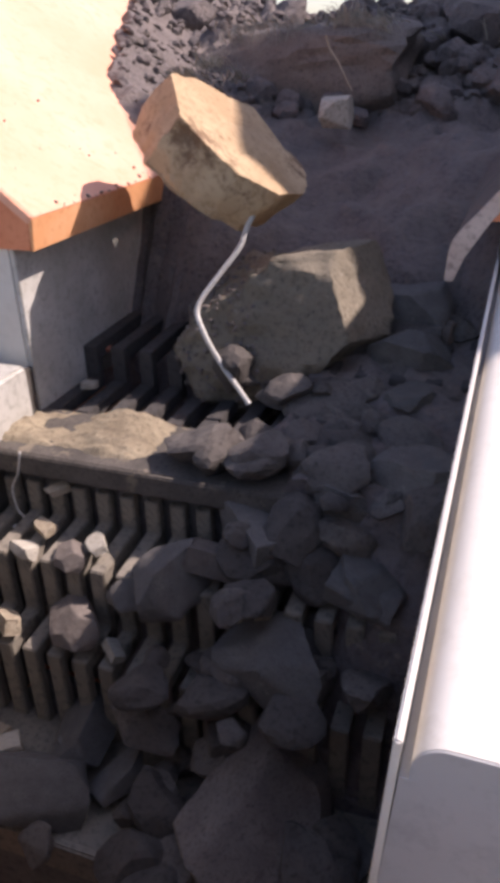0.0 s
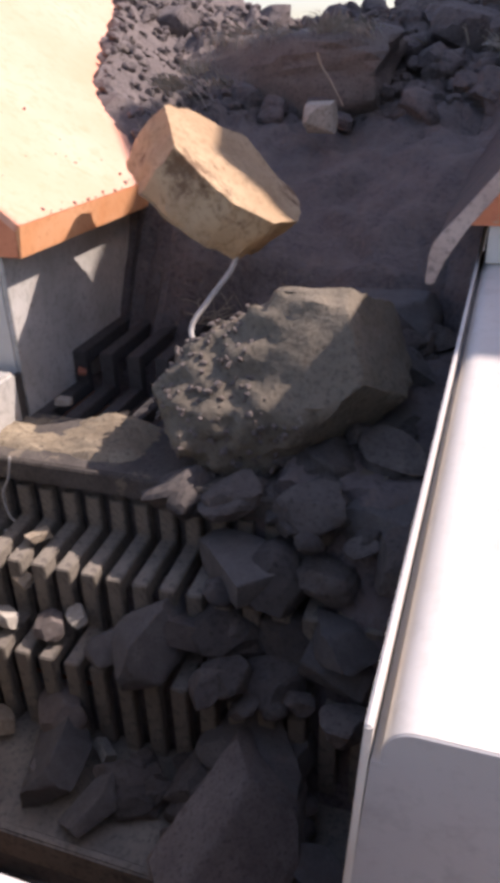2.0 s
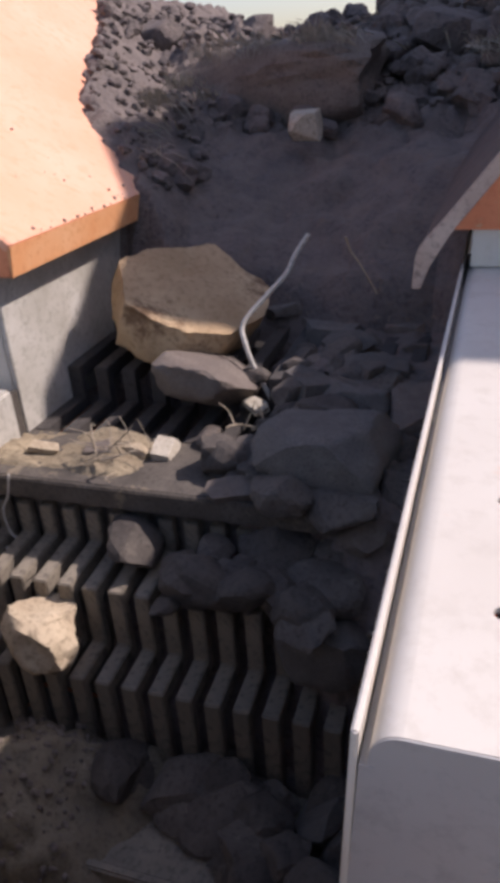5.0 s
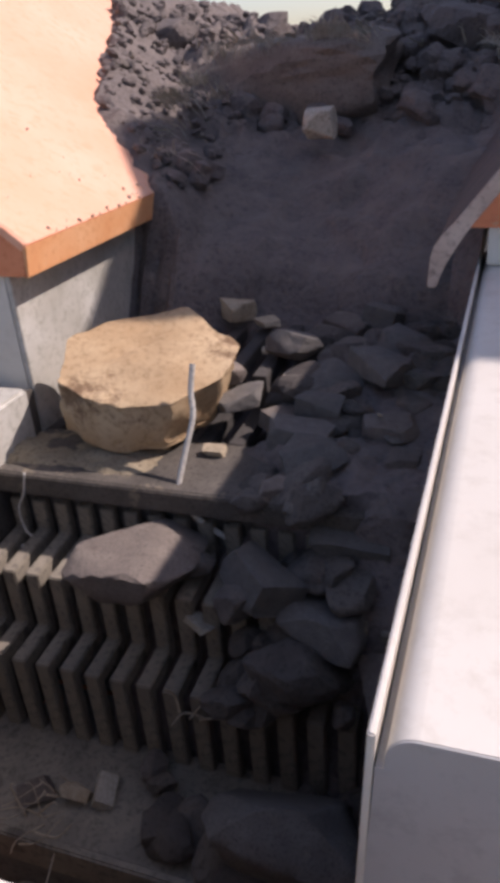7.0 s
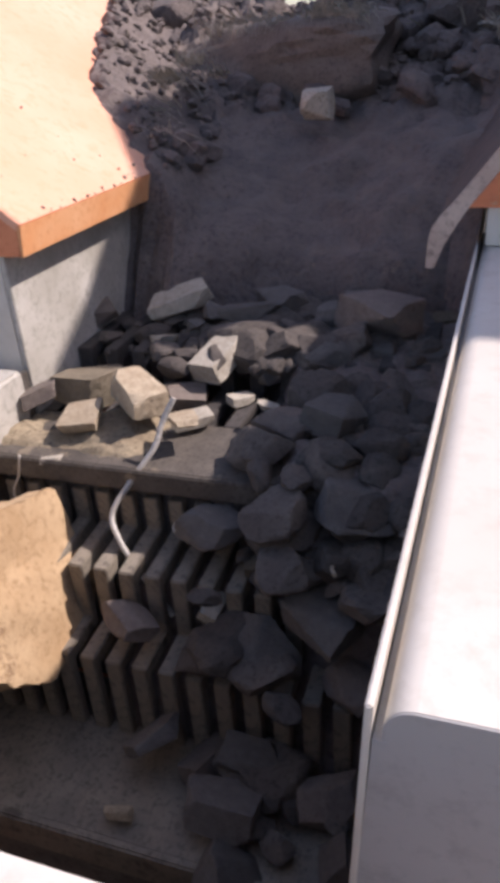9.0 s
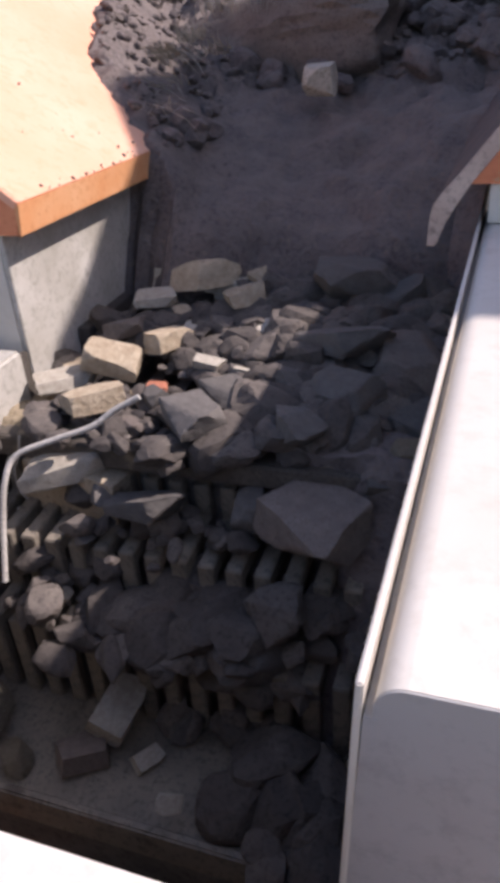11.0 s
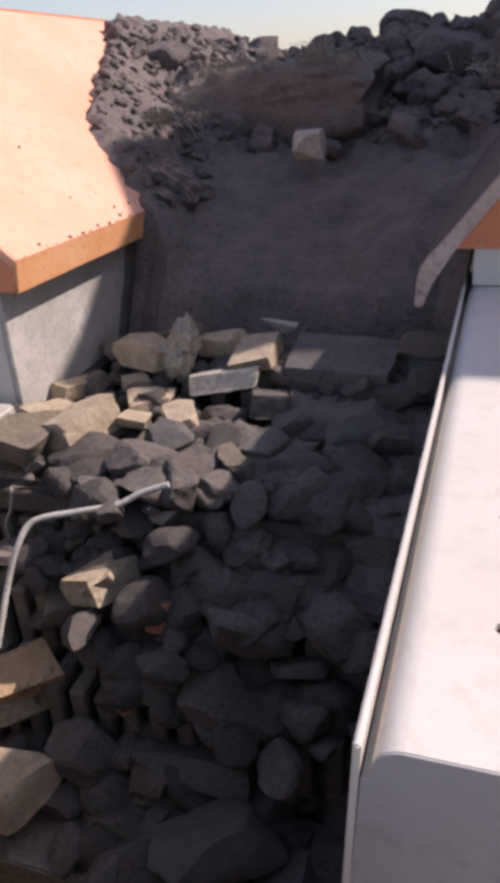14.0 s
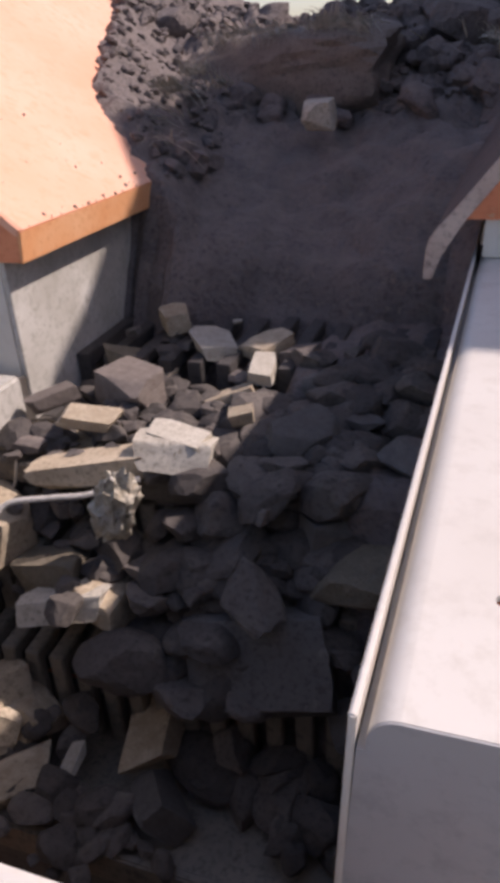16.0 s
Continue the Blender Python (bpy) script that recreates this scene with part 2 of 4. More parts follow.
profile = [(1.765, 2.12), (1.765, 2.006), (1.545, 1.990), (1.545, 1.780), (1.390, 1.770), (1.390, 1.46),
           (1.425, 1.46), (1.425, 1.72), (1.58, 1.735), (1.58, 1.935), (1.80, 1.955), (1.80, 2.12)]
bar_mesh = None
x = XL + 0.03
while x < XR - 0.06:
    if bar_mesh is None:
        bar_mesh = mesh_of(prism(profile, "x", 0, 0.05, 0.004), "grizzly_bar", BAR_STEEL)
    bar = new("grizzly_bar", bar_mesh)
    bar.location.x = x
    bar.parent = feeder
    x += 0.088
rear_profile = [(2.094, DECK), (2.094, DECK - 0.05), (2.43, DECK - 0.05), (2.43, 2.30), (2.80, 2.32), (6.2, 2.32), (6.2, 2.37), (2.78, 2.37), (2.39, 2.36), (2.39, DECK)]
rear_mesh = mesh_of(prism(rear_profile, "x", 0, 0.056, 0.003), "rear_bar", REAR_SHADE_STEEL)
x = XL + 0.002
while x < XR - 0.05:
    bar = new("rear_bar", rear_mesh)
    bar.location.x = x
    bar.parent = feeder
    x += 0.1205
part("pan", box(XL, XR, 1.055, 1.43, 1.43, 1.462, 0.004), BAR_STEEL, feeder, "dusty steel pan below the bars")
part("pan_edge", box(XL, XR, 1.025, 1.053, 1.36, 1.478, 0.006), BAR_STEEL, feeder)
part("under_plate", box(XL, XR, 1.44, 1.80, 1.18, 1.20, 0.0), DARK, feeder)

# ---- crusher mouth below the pan ----
mouth = empty("crusher_mouth", "dark steel crusher mouth below the feeder pan", "crusher")
part("floor_plate", box(XL, XR, 0.30, 1.05, 0.70, 0.74, 0.0), DARK, mouth)
part("front_liner", box(XL, XR, 0.278, 0.30, 0.70, 2.75, 0.0), DARK, mouth)
part("back_liner", box(XL, XR, 1.05, 1.08, 0.74, 1.355, 0.0), DARK, mouth)

# ---- plain machine body that carries the trough ----
body = empty("crusher_chassis", "plain orange steel chassis under the feeder trough", "chassis")
part("side_panel", box(XL - 0.12, XL - 0.03, 0.28, 6.4, 0.02, 2.14, 0.004), ORANGE, body)
part("side_panel", box(0.0, 0.09, 0.28, 6.4, 0.02, 2.18, 0.004), ORANGE, body)
part("end_panel", box(XL - 0.026, -0.004, 0.18, 0.262, 0.02, 2.54, 0.004), ORANGE, body)
part("rear_panel", box(XL - 0.026, -0.004, 6.3, 6.39, 0.02, 2.18, 0.004), ORANGE, body)

# ---- trough sides ----
left_side = empty("trough_side", "dusty white steel trough side under the orange hopper", "trough side", "trough sides")
part("wall_plate", box(XL - 0.02, XL, 2.066, 6.2, 2.15, 2.93, 0.003), WHITE_DUSTY, left_side)
part("support_plate", box(-2.35, XL - 0.022, 2.066, 2.086, 1.2, 2.88, 0.003), WHITE, left_side, "shaded white support plate")
part("lower_plate", box(XL - 0.02, XL - 0.002, 0.3, 2.06, 1.2, 2.40, 0.003), STEEL, left_side)
side_beam = empty("side_beam", "white painted steel beam beside the trough", "beam", "side beams")
part("beam_body", box(-1.95, XL + 0.006, 0.3, 2.02, 2.20, 2.420, 0.012, 3), WHITE_DUSTY, side_beam)

# right box beam with bolt holes
right_beam = empty("side_beam", "white painted box beam with a row of bolt holes, end face splashed with mud", "beam", "side beams")
BX0, BX1, BY0, BY1, BTOP = -0.0585, 0.42, 0.474, 2.40, 2.864


def holed_top():
    bm = bmesh.new()
    loops = []
    outline = [(BX0 + 0.03, BY0 + 0.002), (BX1, BY0 + 0.002), (BX1, BY1), (BX0 + 0.03, BY1)]
    loops.append(outline)
    for cy in (0.66, 0.885, 1.11, 1.335):
        loops.append([(0.052 + 0.0105 * math.cos(a), cy + 0.0105 * math.sin(a)) for a in (2 * math.pi * k / 20 for k in range(20))])
    for pts in loops:
        vs = [bm.verts.new((px, py, BTOP)) for px, py in pts]
        for i in range(len(vs)):
            bm.edges.new((vs[i], vs[(i + 1) % len(vs)]))
    bmesh.ops.triangle_fill(bm, use_beauty=True, use_dissolve=False, edges=bm.edges[:])
    out = bmesh.ops.extrude_face_region(bm, geom=bm.faces[:])
    for g in out["geom"]:
        if isinstance(g, bmesh.types.BMVert):
            g.co.z -= 0.008
    return bm


part("top_plate", holed_top(), WHITE, right_beam)
corner = [(BX0 + 0.03, BTOP)] + [(BX0 + 0.03 - 0.03 * math.sin(a), BTOP - 0.03 + 0.03 * math.cos(a)) for a in (math.pi / 2 * k / 8 for k in range(1, 9))] + [(BX0, 2.30), (BX0 + 0.008, 2.30)] + [(BX0 + 0.03 - 0.022 * math.sin(a), BTOP - 0.03 + 0.022 * math.cos(a)) for a in (math.pi / 2 * (8 - k) / 8 for k in range(0, 9))]
part("side_plate", prism([(a, b) for a, b in corner], "y", BY0 + 0.002, BY1), WHITE, right_beam, smooth=True)
# the end plate, with the rounded upper corner
end = [(BX1, 2.30), (BX1, BTOP - 0.0005)] + [(BX0 + 0.03 - 0.03 * math.sin(a), BTOP - 0.0305 + 0.03 * math.cos(a)) for a in (math.pi / 2 * k / 8 for k in range(0, 9))] + [(BX0 - 0.028, 2.30)]
part("end_plate", prism(end, "y", BY0 - 0.001, BY0 + 0.0015), WHITE_SHADE_SPLASHED, right_beam, "white end plate with mud splashes, its shade put into a greyer tone", True)
part("inner_plate", prism([(-0.074, BTOP + 0.002), (-0.0662, BTOP + 0.002), (-0.1012, 2.2), (-0.109, 2.2)], "y", 0.470, 3.0, 0.002), WHITE, right_beam, "thin upright inner plate with bright edge")
for bolt_z in (2.475, 2.36):
    bolt = bmesh.new()
    bmesh.ops.create_cone(bolt, cap_ends=True, segments=6, radius1=0.011, radius2=0.010, depth=0.010, matrix=pose(0.068, BY0 - 0.0065, bolt_z, 90))
    bmesh.ops.create_cone(bolt, cap_ends=True, segments=20, radius1=0.017, radius2=0.016, depth=0.003, matrix=pose(0.068, BY0 - 0.0025, bolt_z, 90))
    part("bolt", bolt, BAR_STEEL, right_beam, "dull steel hexagon bolt with washer")
# strip added in the gap to read as a band of shaded white
part("filler_strip", prism([(-0.067, BTOP - 0.042), (BX0 + 0.006, BTOP - 0.042), (BX0 - 0.022, 2.32), (-0.098, 2.32)], "y", 0.4725, 2.40), WHITE_SHADE_SPLASHED, right_beam)
part("trough_plate", box(-0.074, BX0 - 0.004, 0.8, 6.2, 1.2, 2.195, 0.0), STEEL, right_beam)
part("support_plate", box(-0.05, 1.0, 2.062, 2.08, BTOP + 0.003, 2.98, 0.003), WHITE, right_beam)

# plate added to stop sunlight leaking through the gap under the right hopper
part("skirt_plate", box(-0.035, -0.02, 2.082, 6.2, BTOP + 0.002, 3.06, 0.002), WHITE, right_beam)
part("trough_plate", box(-0.074, -0.062, 3.002, 6.2, 2.197, BTOP, 0.0), STEEL, right_beam)

# near cross beam under the camera
cross = empty("cross_beam", "white painted cross beam at the near end of the trough", "beam")
part("beam_body", box(-1.95, -0.08, 0.10, 0.276, 2.55, 2.855, 0.008, 3), WHITE, cross)

# ---- hopper walls ----
def hopper(sign, fx, slope, top_z, label, worn):
    """A flared wall: inner sheet, folded lip below, front stiffener and its scraped rim. sign: -1 leans left, 1 leans right."""
    FY, FZ, END = 2.0486, 2.9175, 6.6
    run = (top_z - FZ) / slope
    nx, nz = -sign * slope / math.hypot(slope, 1), 1 / math.hypot(slope, 1)
    t = 0.014
    ob = empty("hopper_wall", label, "hopper wall", "hopper walls")
    a, b = (fx, FZ), (fx + sign * run, top_z)
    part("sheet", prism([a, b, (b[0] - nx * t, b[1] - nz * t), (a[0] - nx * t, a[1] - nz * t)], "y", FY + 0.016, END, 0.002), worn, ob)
    lean = -0.012 * 1 if sign < 0 else -0.006
    lip = [(fx - sign * 0.001, FZ - 0.003), (fx + lean, FZ - 0.108), (fx + lean + sign * 0.014, FZ - 0.108), (fx + sign * 0.016, FZ - 0.014)]
    part("folded_lip", prism(lip, "y", FY + 0.002, END, 0.002), LIP_PAINT if sign < 0 else RIM, ob, "bright orange folded lip" if sign < 0 else "")
    low = FZ - 0.105 if sign < 0 else 2.968
    x_in = fx + sign * 0.018 if sign < 0 else fx + sign * 0.06
    z_in = FZ + slope * abs(x_in - fx) - 0.02
    front = [(x_in, low), (x_in, z_in), (b[0], top_z - 0.02), (b[0], low)]
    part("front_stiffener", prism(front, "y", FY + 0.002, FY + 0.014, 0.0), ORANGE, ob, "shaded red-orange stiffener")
    rim = [a, b, (b[0] - nx * 0.03, b[1] - nz * 0.03), (a[0] - nx * 0.03, a[1] - nz * 0.03)]
    if sign > 0:
        edge = [(b[0], b[1]), (fx + 0.05, FZ + 0.068), (fx + 0.016, FZ + 0.030), (fx - 0.006, FZ - 0.002), (fx - 0.013, FZ - 0.03), (fx - 0.018, FZ - 0.11),
                (fx + 0.006, FZ - 0.11), (fx + 0.030, FZ - 0.045), (fx + 0.058, FZ + 0.004), (fx + 0.086, FZ + 0.05), (b[0] + 0.03, b[1] - 0.012)]
        part("rim", prism(edge, "y", FY - 0.004, FY + 0.016, 0.003), RIM, ob, "scraped dusty rolled rim")
    else:
        part("rim", prism([(p[0] + nx * 0.002, p[1] + nz * 0.002) for p in rim], "y", FY - 0.002, FY + 0.014, 0.003), ORANGE_WORN, ob)
    part("top_rail", box(min(b[0], b[0] + sign * 0.08), max(b[0], b[0] + sign * 0.08), FY, END, top_z - 0.06, top_z + 0.01, 0.006), ORANGE, ob)
    return ob


hopper(-1, -1.4836, 0.80, 3.82, "sunlit dusty orange hopper wall above the trough, paint worn pale", ORANGE_WORN)
hopper(1, -0.1836, 1.28, 4.05, "red-orange hopper wall with scraped rim above the box beam, mud and painted shade inside", MUD_AND_SHADE)

# ---- the heap in the hopper and the bank behind it ----
def spread(v, table):
    for (a, p), (b, q) in zip(table, table[1:]):
        if v <= b:
            return p + (q - p) * max(0.0, (v - a) / (b - a))
    return table[-1][1]


TOE = [(-3.2, 2.55), (-1.5, 2.6), (-1.2, 2.80), (-0.8, 2.92), (-0.2, 2.92), (0.05, 2.6), (1.2, 2.5)]
RISE = [(-0.12, -0.12), (0.0, 0.10), (0.12, 0.36), (0.4, 0.56), (0.8, 0.70), (1.45, 0.90), (1.9, 1.05), (2.45, 1.29), (3.5, 1.33), (5.5, 1.1), (9.0, -1.0), (12.0, -2.3)]



# where the soil meets the sunlit wall: (-x, y)
SHORE = [(1.2, 2.85), (1.41, 2.98), (1.61, 3.12), (1.74, 3.2), (1.94, 3.42), (2.165, 4.0), (2.53, 4.9), (3.2, 6.5)]


def bank(x, y):
    s = y - spread(x, TOE) - 0.16 * noise.noise((x * 1.6, y * 1.6, 3.0))
    z = 2.2 + spread(s, RISE) + 0.05 * max(0.0, min(1.0, (-1.35 - x) / 0.25)) * max(0.0, min(1.0, s / 0.4))
    z += 0.11 * max(-0.9, min(1.0, (x + 0.9) / 0.7)) * max(0.0, min(1.0, (s - 1.6) / 0.8)) * max(0.0, min(1.0, (x + 1.85) / 0.25))
    loose = max(0.2, min(1.0, (s - 0.9) / 0.7)) if x > -1.45 else 1.0
    z += 0.10 * noise.fractal((x * 2.2, y * 2.2, 0.0), 0.9, 2.0, 3) + 0.09 * loose * noise.fractal((x * 7, y * 7, 2.0), 0.7, 2.0, 4) + 0.05 * loose * noise.ridged_multi_fractal((x * 5, y * 5, 1.7), 0.9, 2.0, 3, 0.8, 1.5)
    side = max(0.0, min(1.0, (-1.28 - x) / 0.15))
    if side:
        shore = spread(-x, SHORE) + 0.10 * noise.noise((x * 5, 2.0, 7.0)) + 0.05 * noise.noise((x * 17, 2.0, 9.0))
        sheet = 2.9175 + 0.8 * (-1.4836 - x)
        left = sheet + max(-0.8, min(0.07, (0.5 if y > shore else 2.2) * (y - shore))) + 0.03 * noise.fractal((x * 9, y * 9, 4.0), 0.7, 2.0, 4)
        left += max(0.0, z - left) * max(0.0, min(1.0, (y - shore) / 0.3))
        z += (left - z) * side
    return z


NX, NY = 120, 130
xs = [-2.58 + 3.06 * i / NX for i in range(NX + 1)]
ys = [2.45 + 5.0 * (j / NY) ** 1.15 for j in range(NY + 1)]
bm = bmesh.new()
grid = [[bm.verts.new((x + 0.03 * noise.noise((x * 9, y * 9, 5)), y + 0.03 * noise.noise((x * 9, y * 9, 8)), bank(x, y))) for y in ys] for x in xs]
for i in range(NX):
    for j in range(NY):
        bm.faces.new((grid[i][j], grid[i + 1][j], grid[i + 1][j + 1], grid[i][j + 1]))
tagged(new("soil_heap", mesh_of(bm, "soil_heap", SOIL, True)), "dark brown heap of soil and rubble in the hopper", "soil heap", kind="stuff")
bm = bmesh.new()
bmesh.ops.create_grid(bm, x_segments=60, y_segments=40, size=1, matrix=Matrix.Translation((0, 13.4, 0)) @ Matrix.Diagonal((14, 6.4, 1, 1)))
for v in bm.verts:
    side = max(0.0, abs(v.co.x + 0.8) - 3.5) / 10
    far = max(0.0, (v.co.y - 9) / 10.5)
    v.co.z = max(-0.1, 3.45 * (1 - side ** 1.5) * (1 - far ** 2) + 0.3 * noise.fractal(v.co * 0.9, 0.9, 2.0, 4) - (0.25 if v.co.y < 7.2 else 0))
tagged(new("loading_bank", mesh_of(bm, "loading_bank", SOIL, True)), "dark earth bank behind the hopper", "earth bank", kind="structure")


# an unseen wall added on the sun's side, its crest shaped to shade the heap
SHADE_CREST = [(3.2, 6.87), (3.9, 6.86), (4.2, 6.78), (4.66, 6.72), (4.72, 7.92), (4.85, 8.03), (5.0, 8.09), (5.25, 8.3), (5.4, 8.43), (5.55, 8.58), (5.85, 8.95), (6.2, 9.2), (6.45, 8.7), (6.65, 8.62), (7.5, 8.9), (14.2, 11.0)]
bm = bmesh.new()
rows_up = []
for k in range(81):
    u = k / 80
    rows_up.append([])
    for j in range(65):
        y = 3.2 + 2.4 * j / 40 if j < 40 else 5.6 + 8.5 * (j - 40) / 24
        z = spread(y, SHADE_CREST) * u
        p = Vector((3.0, y, z))
        p += Vector((0.03, 0.0, 0.02 * u)) * noise.fractal(p * 1.6, 0.8, 2.0, 4)
        rows_up[-1].append(bm.verts.new(p))
for a, b in zip(rows_up, rows_up[1:]):
    for j in range(64):
        bm.faces.new((a[j], a[j + 1], b[j + 1], b[j]))
back = [[bm.verts.new((9.0, r[0].co.y, r[0].co.z)), bm.verts.new((9.0, r[-1].co.y, r[-1].co.z))] for r in rows_up]
for k in range(80):
    bm.faces.new((rows_up[k][0], rows_up[k + 1][0], back[k + 1][0], back[k][0]))
    bm.faces.new((rows_up[k][-1], rows_up[k + 1][-1], back[k + 1][1], back[k][1]))
bm.faces.new((*rows_up[-1], back[-1][1], back[-1][0]))
tagged(new("quarry_face", mesh_of(bm, "quarry_face", SOIL, True)), "unseen earth wall added beside the loading bank to cast the shade", "earth face", kind="structure")


def joined(name, spots, pieces, mat):
    """Many small stones in one mesh: spots of (place, size, turn)."""
    verts, faces = [], []
    for k, (p, size, turn) in enumerate(spots):
        vs, fs = pieces[k % len(pieces)]
        m = Matrix.LocRotScale(p, turn, Vector(size))
        base = len(verts)
        verts += [tuple(m @ v) for v in vs]
        faces += [tuple(i + base for i in f) for f in fs]
    me = bpy.data.meshes.new(name)
    me.from_pydata(verts, [], faces)
    me.materials.append(mat)
    return new(name, me)


def template(seed, detail=2, cuts=10, rough=0.13):
    bm = rock(seed, 1, 1, 1, cuts, rough, detail)
    vs, fs = [v.co.copy() for v in bm.verts], [[v.index for v in f.verts] for f in bm.faces]
    bm.free()
    return vs, fs


rng = random.Random(4)
TEMPLATES = [template(700 + k) for k in range(14)]
for name, count, small, large, mat, words in (("dark_rubble", 1700, 0.03, 0.20, SOIL, "dark broken stones over the heap"), ("brown_rubble", 170, 0.02, 0.12, ROCKS["brown"], "brown stones and clods over the heap")):
    spots = []
    while len(spots) < count:
        x, y = rng.uniform(-2.5, 0.42), rng.uniform(2.7, 6.4)
        z = bank(x, y)
        s = small + (large - small) * rng.random() ** 2.5
        if y < spread(x, TOE) + 1.25 and x > -1.4:
            continue
        if x < -1.45:
            s = min(0.55 * s, 0.055 if y < 4.6 else 0.12)
        if z < 2.3 or z < 2.94 + 0.80 * (-1.4836 - x) or z < 2.93 + 1.28 * (x + 0.1836):
            continue
        spots.append(((x, y, z + s * 0.15), (s * rng.uniform(0.8, 1.3), s * rng.uniform(0.8, 1.2), s * rng.uniform(0.6, 0.9)), Euler((rng.uniform(-0.5, 0.5), rng.uniform(-0.5, 0.5), rng.uniform(0, 6.3)))))
    tagged(joined(name, spots, TEMPLATES, mat), words, "rubble", kind="stuff")


def boulder(name, seed, place, size, turn, mat, label, cuts=9, rough=0.035, blocky=0.0, group="", detail=4):
    ob = new(name, mesh_of(rock(seed, *size, cuts, rough, detail, blocky), name, mat, True))
    ob.matrix_basis = pose(*place, *turn)
    return tagged(ob, label, "rock", group)


boulder("flat_boulder", 11, (-1.26, 4.52, 3.29), (1.26, 0.80, 0.46), (4, -1, 3), ROCKS["brown"], "large flat mossy brown boulder on top of the heap", 3, 0.06, 0.72)
boulder("boulder", 12, (-0.93, 3.82, 3.10), (0.17, 0.15, 0.14), (8, 0, 12), ROCKS["pale"], "small pale block under the flat boulder", 4, 0.02, 0.6)
BANK_ROCKS = [(-2.15, 5.0, 0.36), (-0.35, 5.0, 0.5), (0.0, 4.7, 0.4), (-0.15, 4.4, 0.34), (-0.5, 4.2, 0.3), (-1.75, 5.6, 0.4), (-0.7, 5.7, 0.4)]
for k, (x, y, s) in enumerate(BANK_ROCKS):
    boulder("boulder", 30 + k, (x, y, bank(x, y) + s * 0.1), (s, s * rng.uniform(0.7, 1.0), s * rng.uniform(0.55, 0.8)), (rng.uniform(-20, 20), rng.uniform(-20, 20), rng.uniform(0, 360)), SOIL, "dark angular boulder half buried in the heap", 8, 0.05, 0.0, "boulders in the heap")


def grass_tuft(place, spread_x, blades, seed):
    """Dry roots and grass hanging over a stone."""
    rng = random.Random(seed)
    bm = bmesh.new()
    clumps = []
    for _ in range(blades):
        if not clumps or rng.random() < 0.07:
            a, r = rng.uniform(0, 6.3), rng.uniform(0.0, spread_x)
            clumps.append((Vector((r * math.cos(a), 0.5 * r * math.sin(a), 0)), Vector((rng.gauss(0, 0.07), rng.uniform(-0.10, 0.03), rng.uniform(-0.08, 0.05)))))
        root, lean = rng.choice(clumps)
        p = root + Vector((rng.gauss(0, 0.04), rng.gauss(0, 0.03), rng.uniform(-0.03, 0.0)))
        tip = p + lean + Vector((rng.gauss(0, 0.05), rng.gauss(0, 0.04), rng.gauss(0, 0.035)))
        mid = (p + tip) / 2 + Vector((0, -0.02, 0.03))
        w = Vector((rng.uniform(0.0015, 0.004), 0, 0.0015))
        vs = [bm.verts.new(q) for q in (p - w, p + w, mid + w * 0.8, mid - w * 0.8)]
        bm.faces.new(vs)
        bm.faces.new((vs[3], vs[2], bm.verts.new(tip)))
    ob = new("dry_grass", mesh_of(bm, "dry_grass", STRAW))
    ob.location = place
    return tagged(ob, "dry pale grass and roots on the heap", "grass", kind="stuff")


grass_tuft((-1.30, 4.28, 3.50), 0.5, 380, 1)
grass_tuft((-0.85, 4.26, 3.50), 0.26, 170, 5)
grass_tuft((-2.05, 4.2, 3.32), 0.35, 200, 2)
grass_tuft((-1.8, 3.55, 3.14), 0.25, 160, 3)
grass_tuft((-1.72, 3.9, 3.26), 0.3, 160, 6)
grass_tuft((-1.6, 3.3, 3.06), 0.2, 90, 7)
grass_tuft((-0.1, 4.5, 3.42), 0.5, 160, 4)

# crumbs lying along the fold of the sunlit hopper wall
spots = []
for _ in range(34):
    y, off = rng.uniform(2.08, 3.0), rng.random() ** 5 * 0.4
    s = 0.004 + 0.012 * rng.random() ** 2
    x = -1.487 - off
    spots.append(((x, y, 2.9175 + 0.8 * (-1.4836 - x) + s * 0.25), (s * 1.3, s, s * 0.8), Euler((rng.uniform(-0.5, 0.5), 0.6, rng.uniform(0, 6.3)))))
tagged(joined("crumbs", spots, TEMPLATES, ROCKS["brown"]), "dark crumbs of stone lying on the hopper fold", "crumbs", kind="stuff")

# ---- dust and grit lying on the deck and bars ----
bm = bmesh.new()
bmesh.ops.create_grid(bm, x_segments=70, y_segments=50, size=1, matrix=Matrix.Translation((-0.825, 1.932, 0)) @ Matrix.Diagonal((0.755, 0.148, 1, 1)))
for v in bm.verts:
    q = noise.fractal(v.co * 3.1, 0.8, 2.0, 5)
    v.co.z = DECK - 0.012 + 0.034 * q + 0.008 * noise.noise(v.co * 40) + 0.05 * max(0.0, (v.co.y - 2.4)) + 0.035 * max(0.0, min(1.0, (-1.0 - v.co.x) / 0.25)) * max(0.0, min(1.0, (v.co.y - 1.79) / 0.05))
tagged(new("grit", mesh_of(bm, "grit", GRIT, True)), "brown grit and dust lying on the feeder deck", "grit", kind="stuff")


# ---- rubble that the feeder carries ----
FLOW = [(0.0, 0.0), (2.0, 0.10), (3.5, 0.50), (5.2, 1.10), (7.5, 2.0), (9.2, 2.8), (11.3, 3.9), (13.0, 4.8), (14.5, 5.7), (16.0, 6.6)]


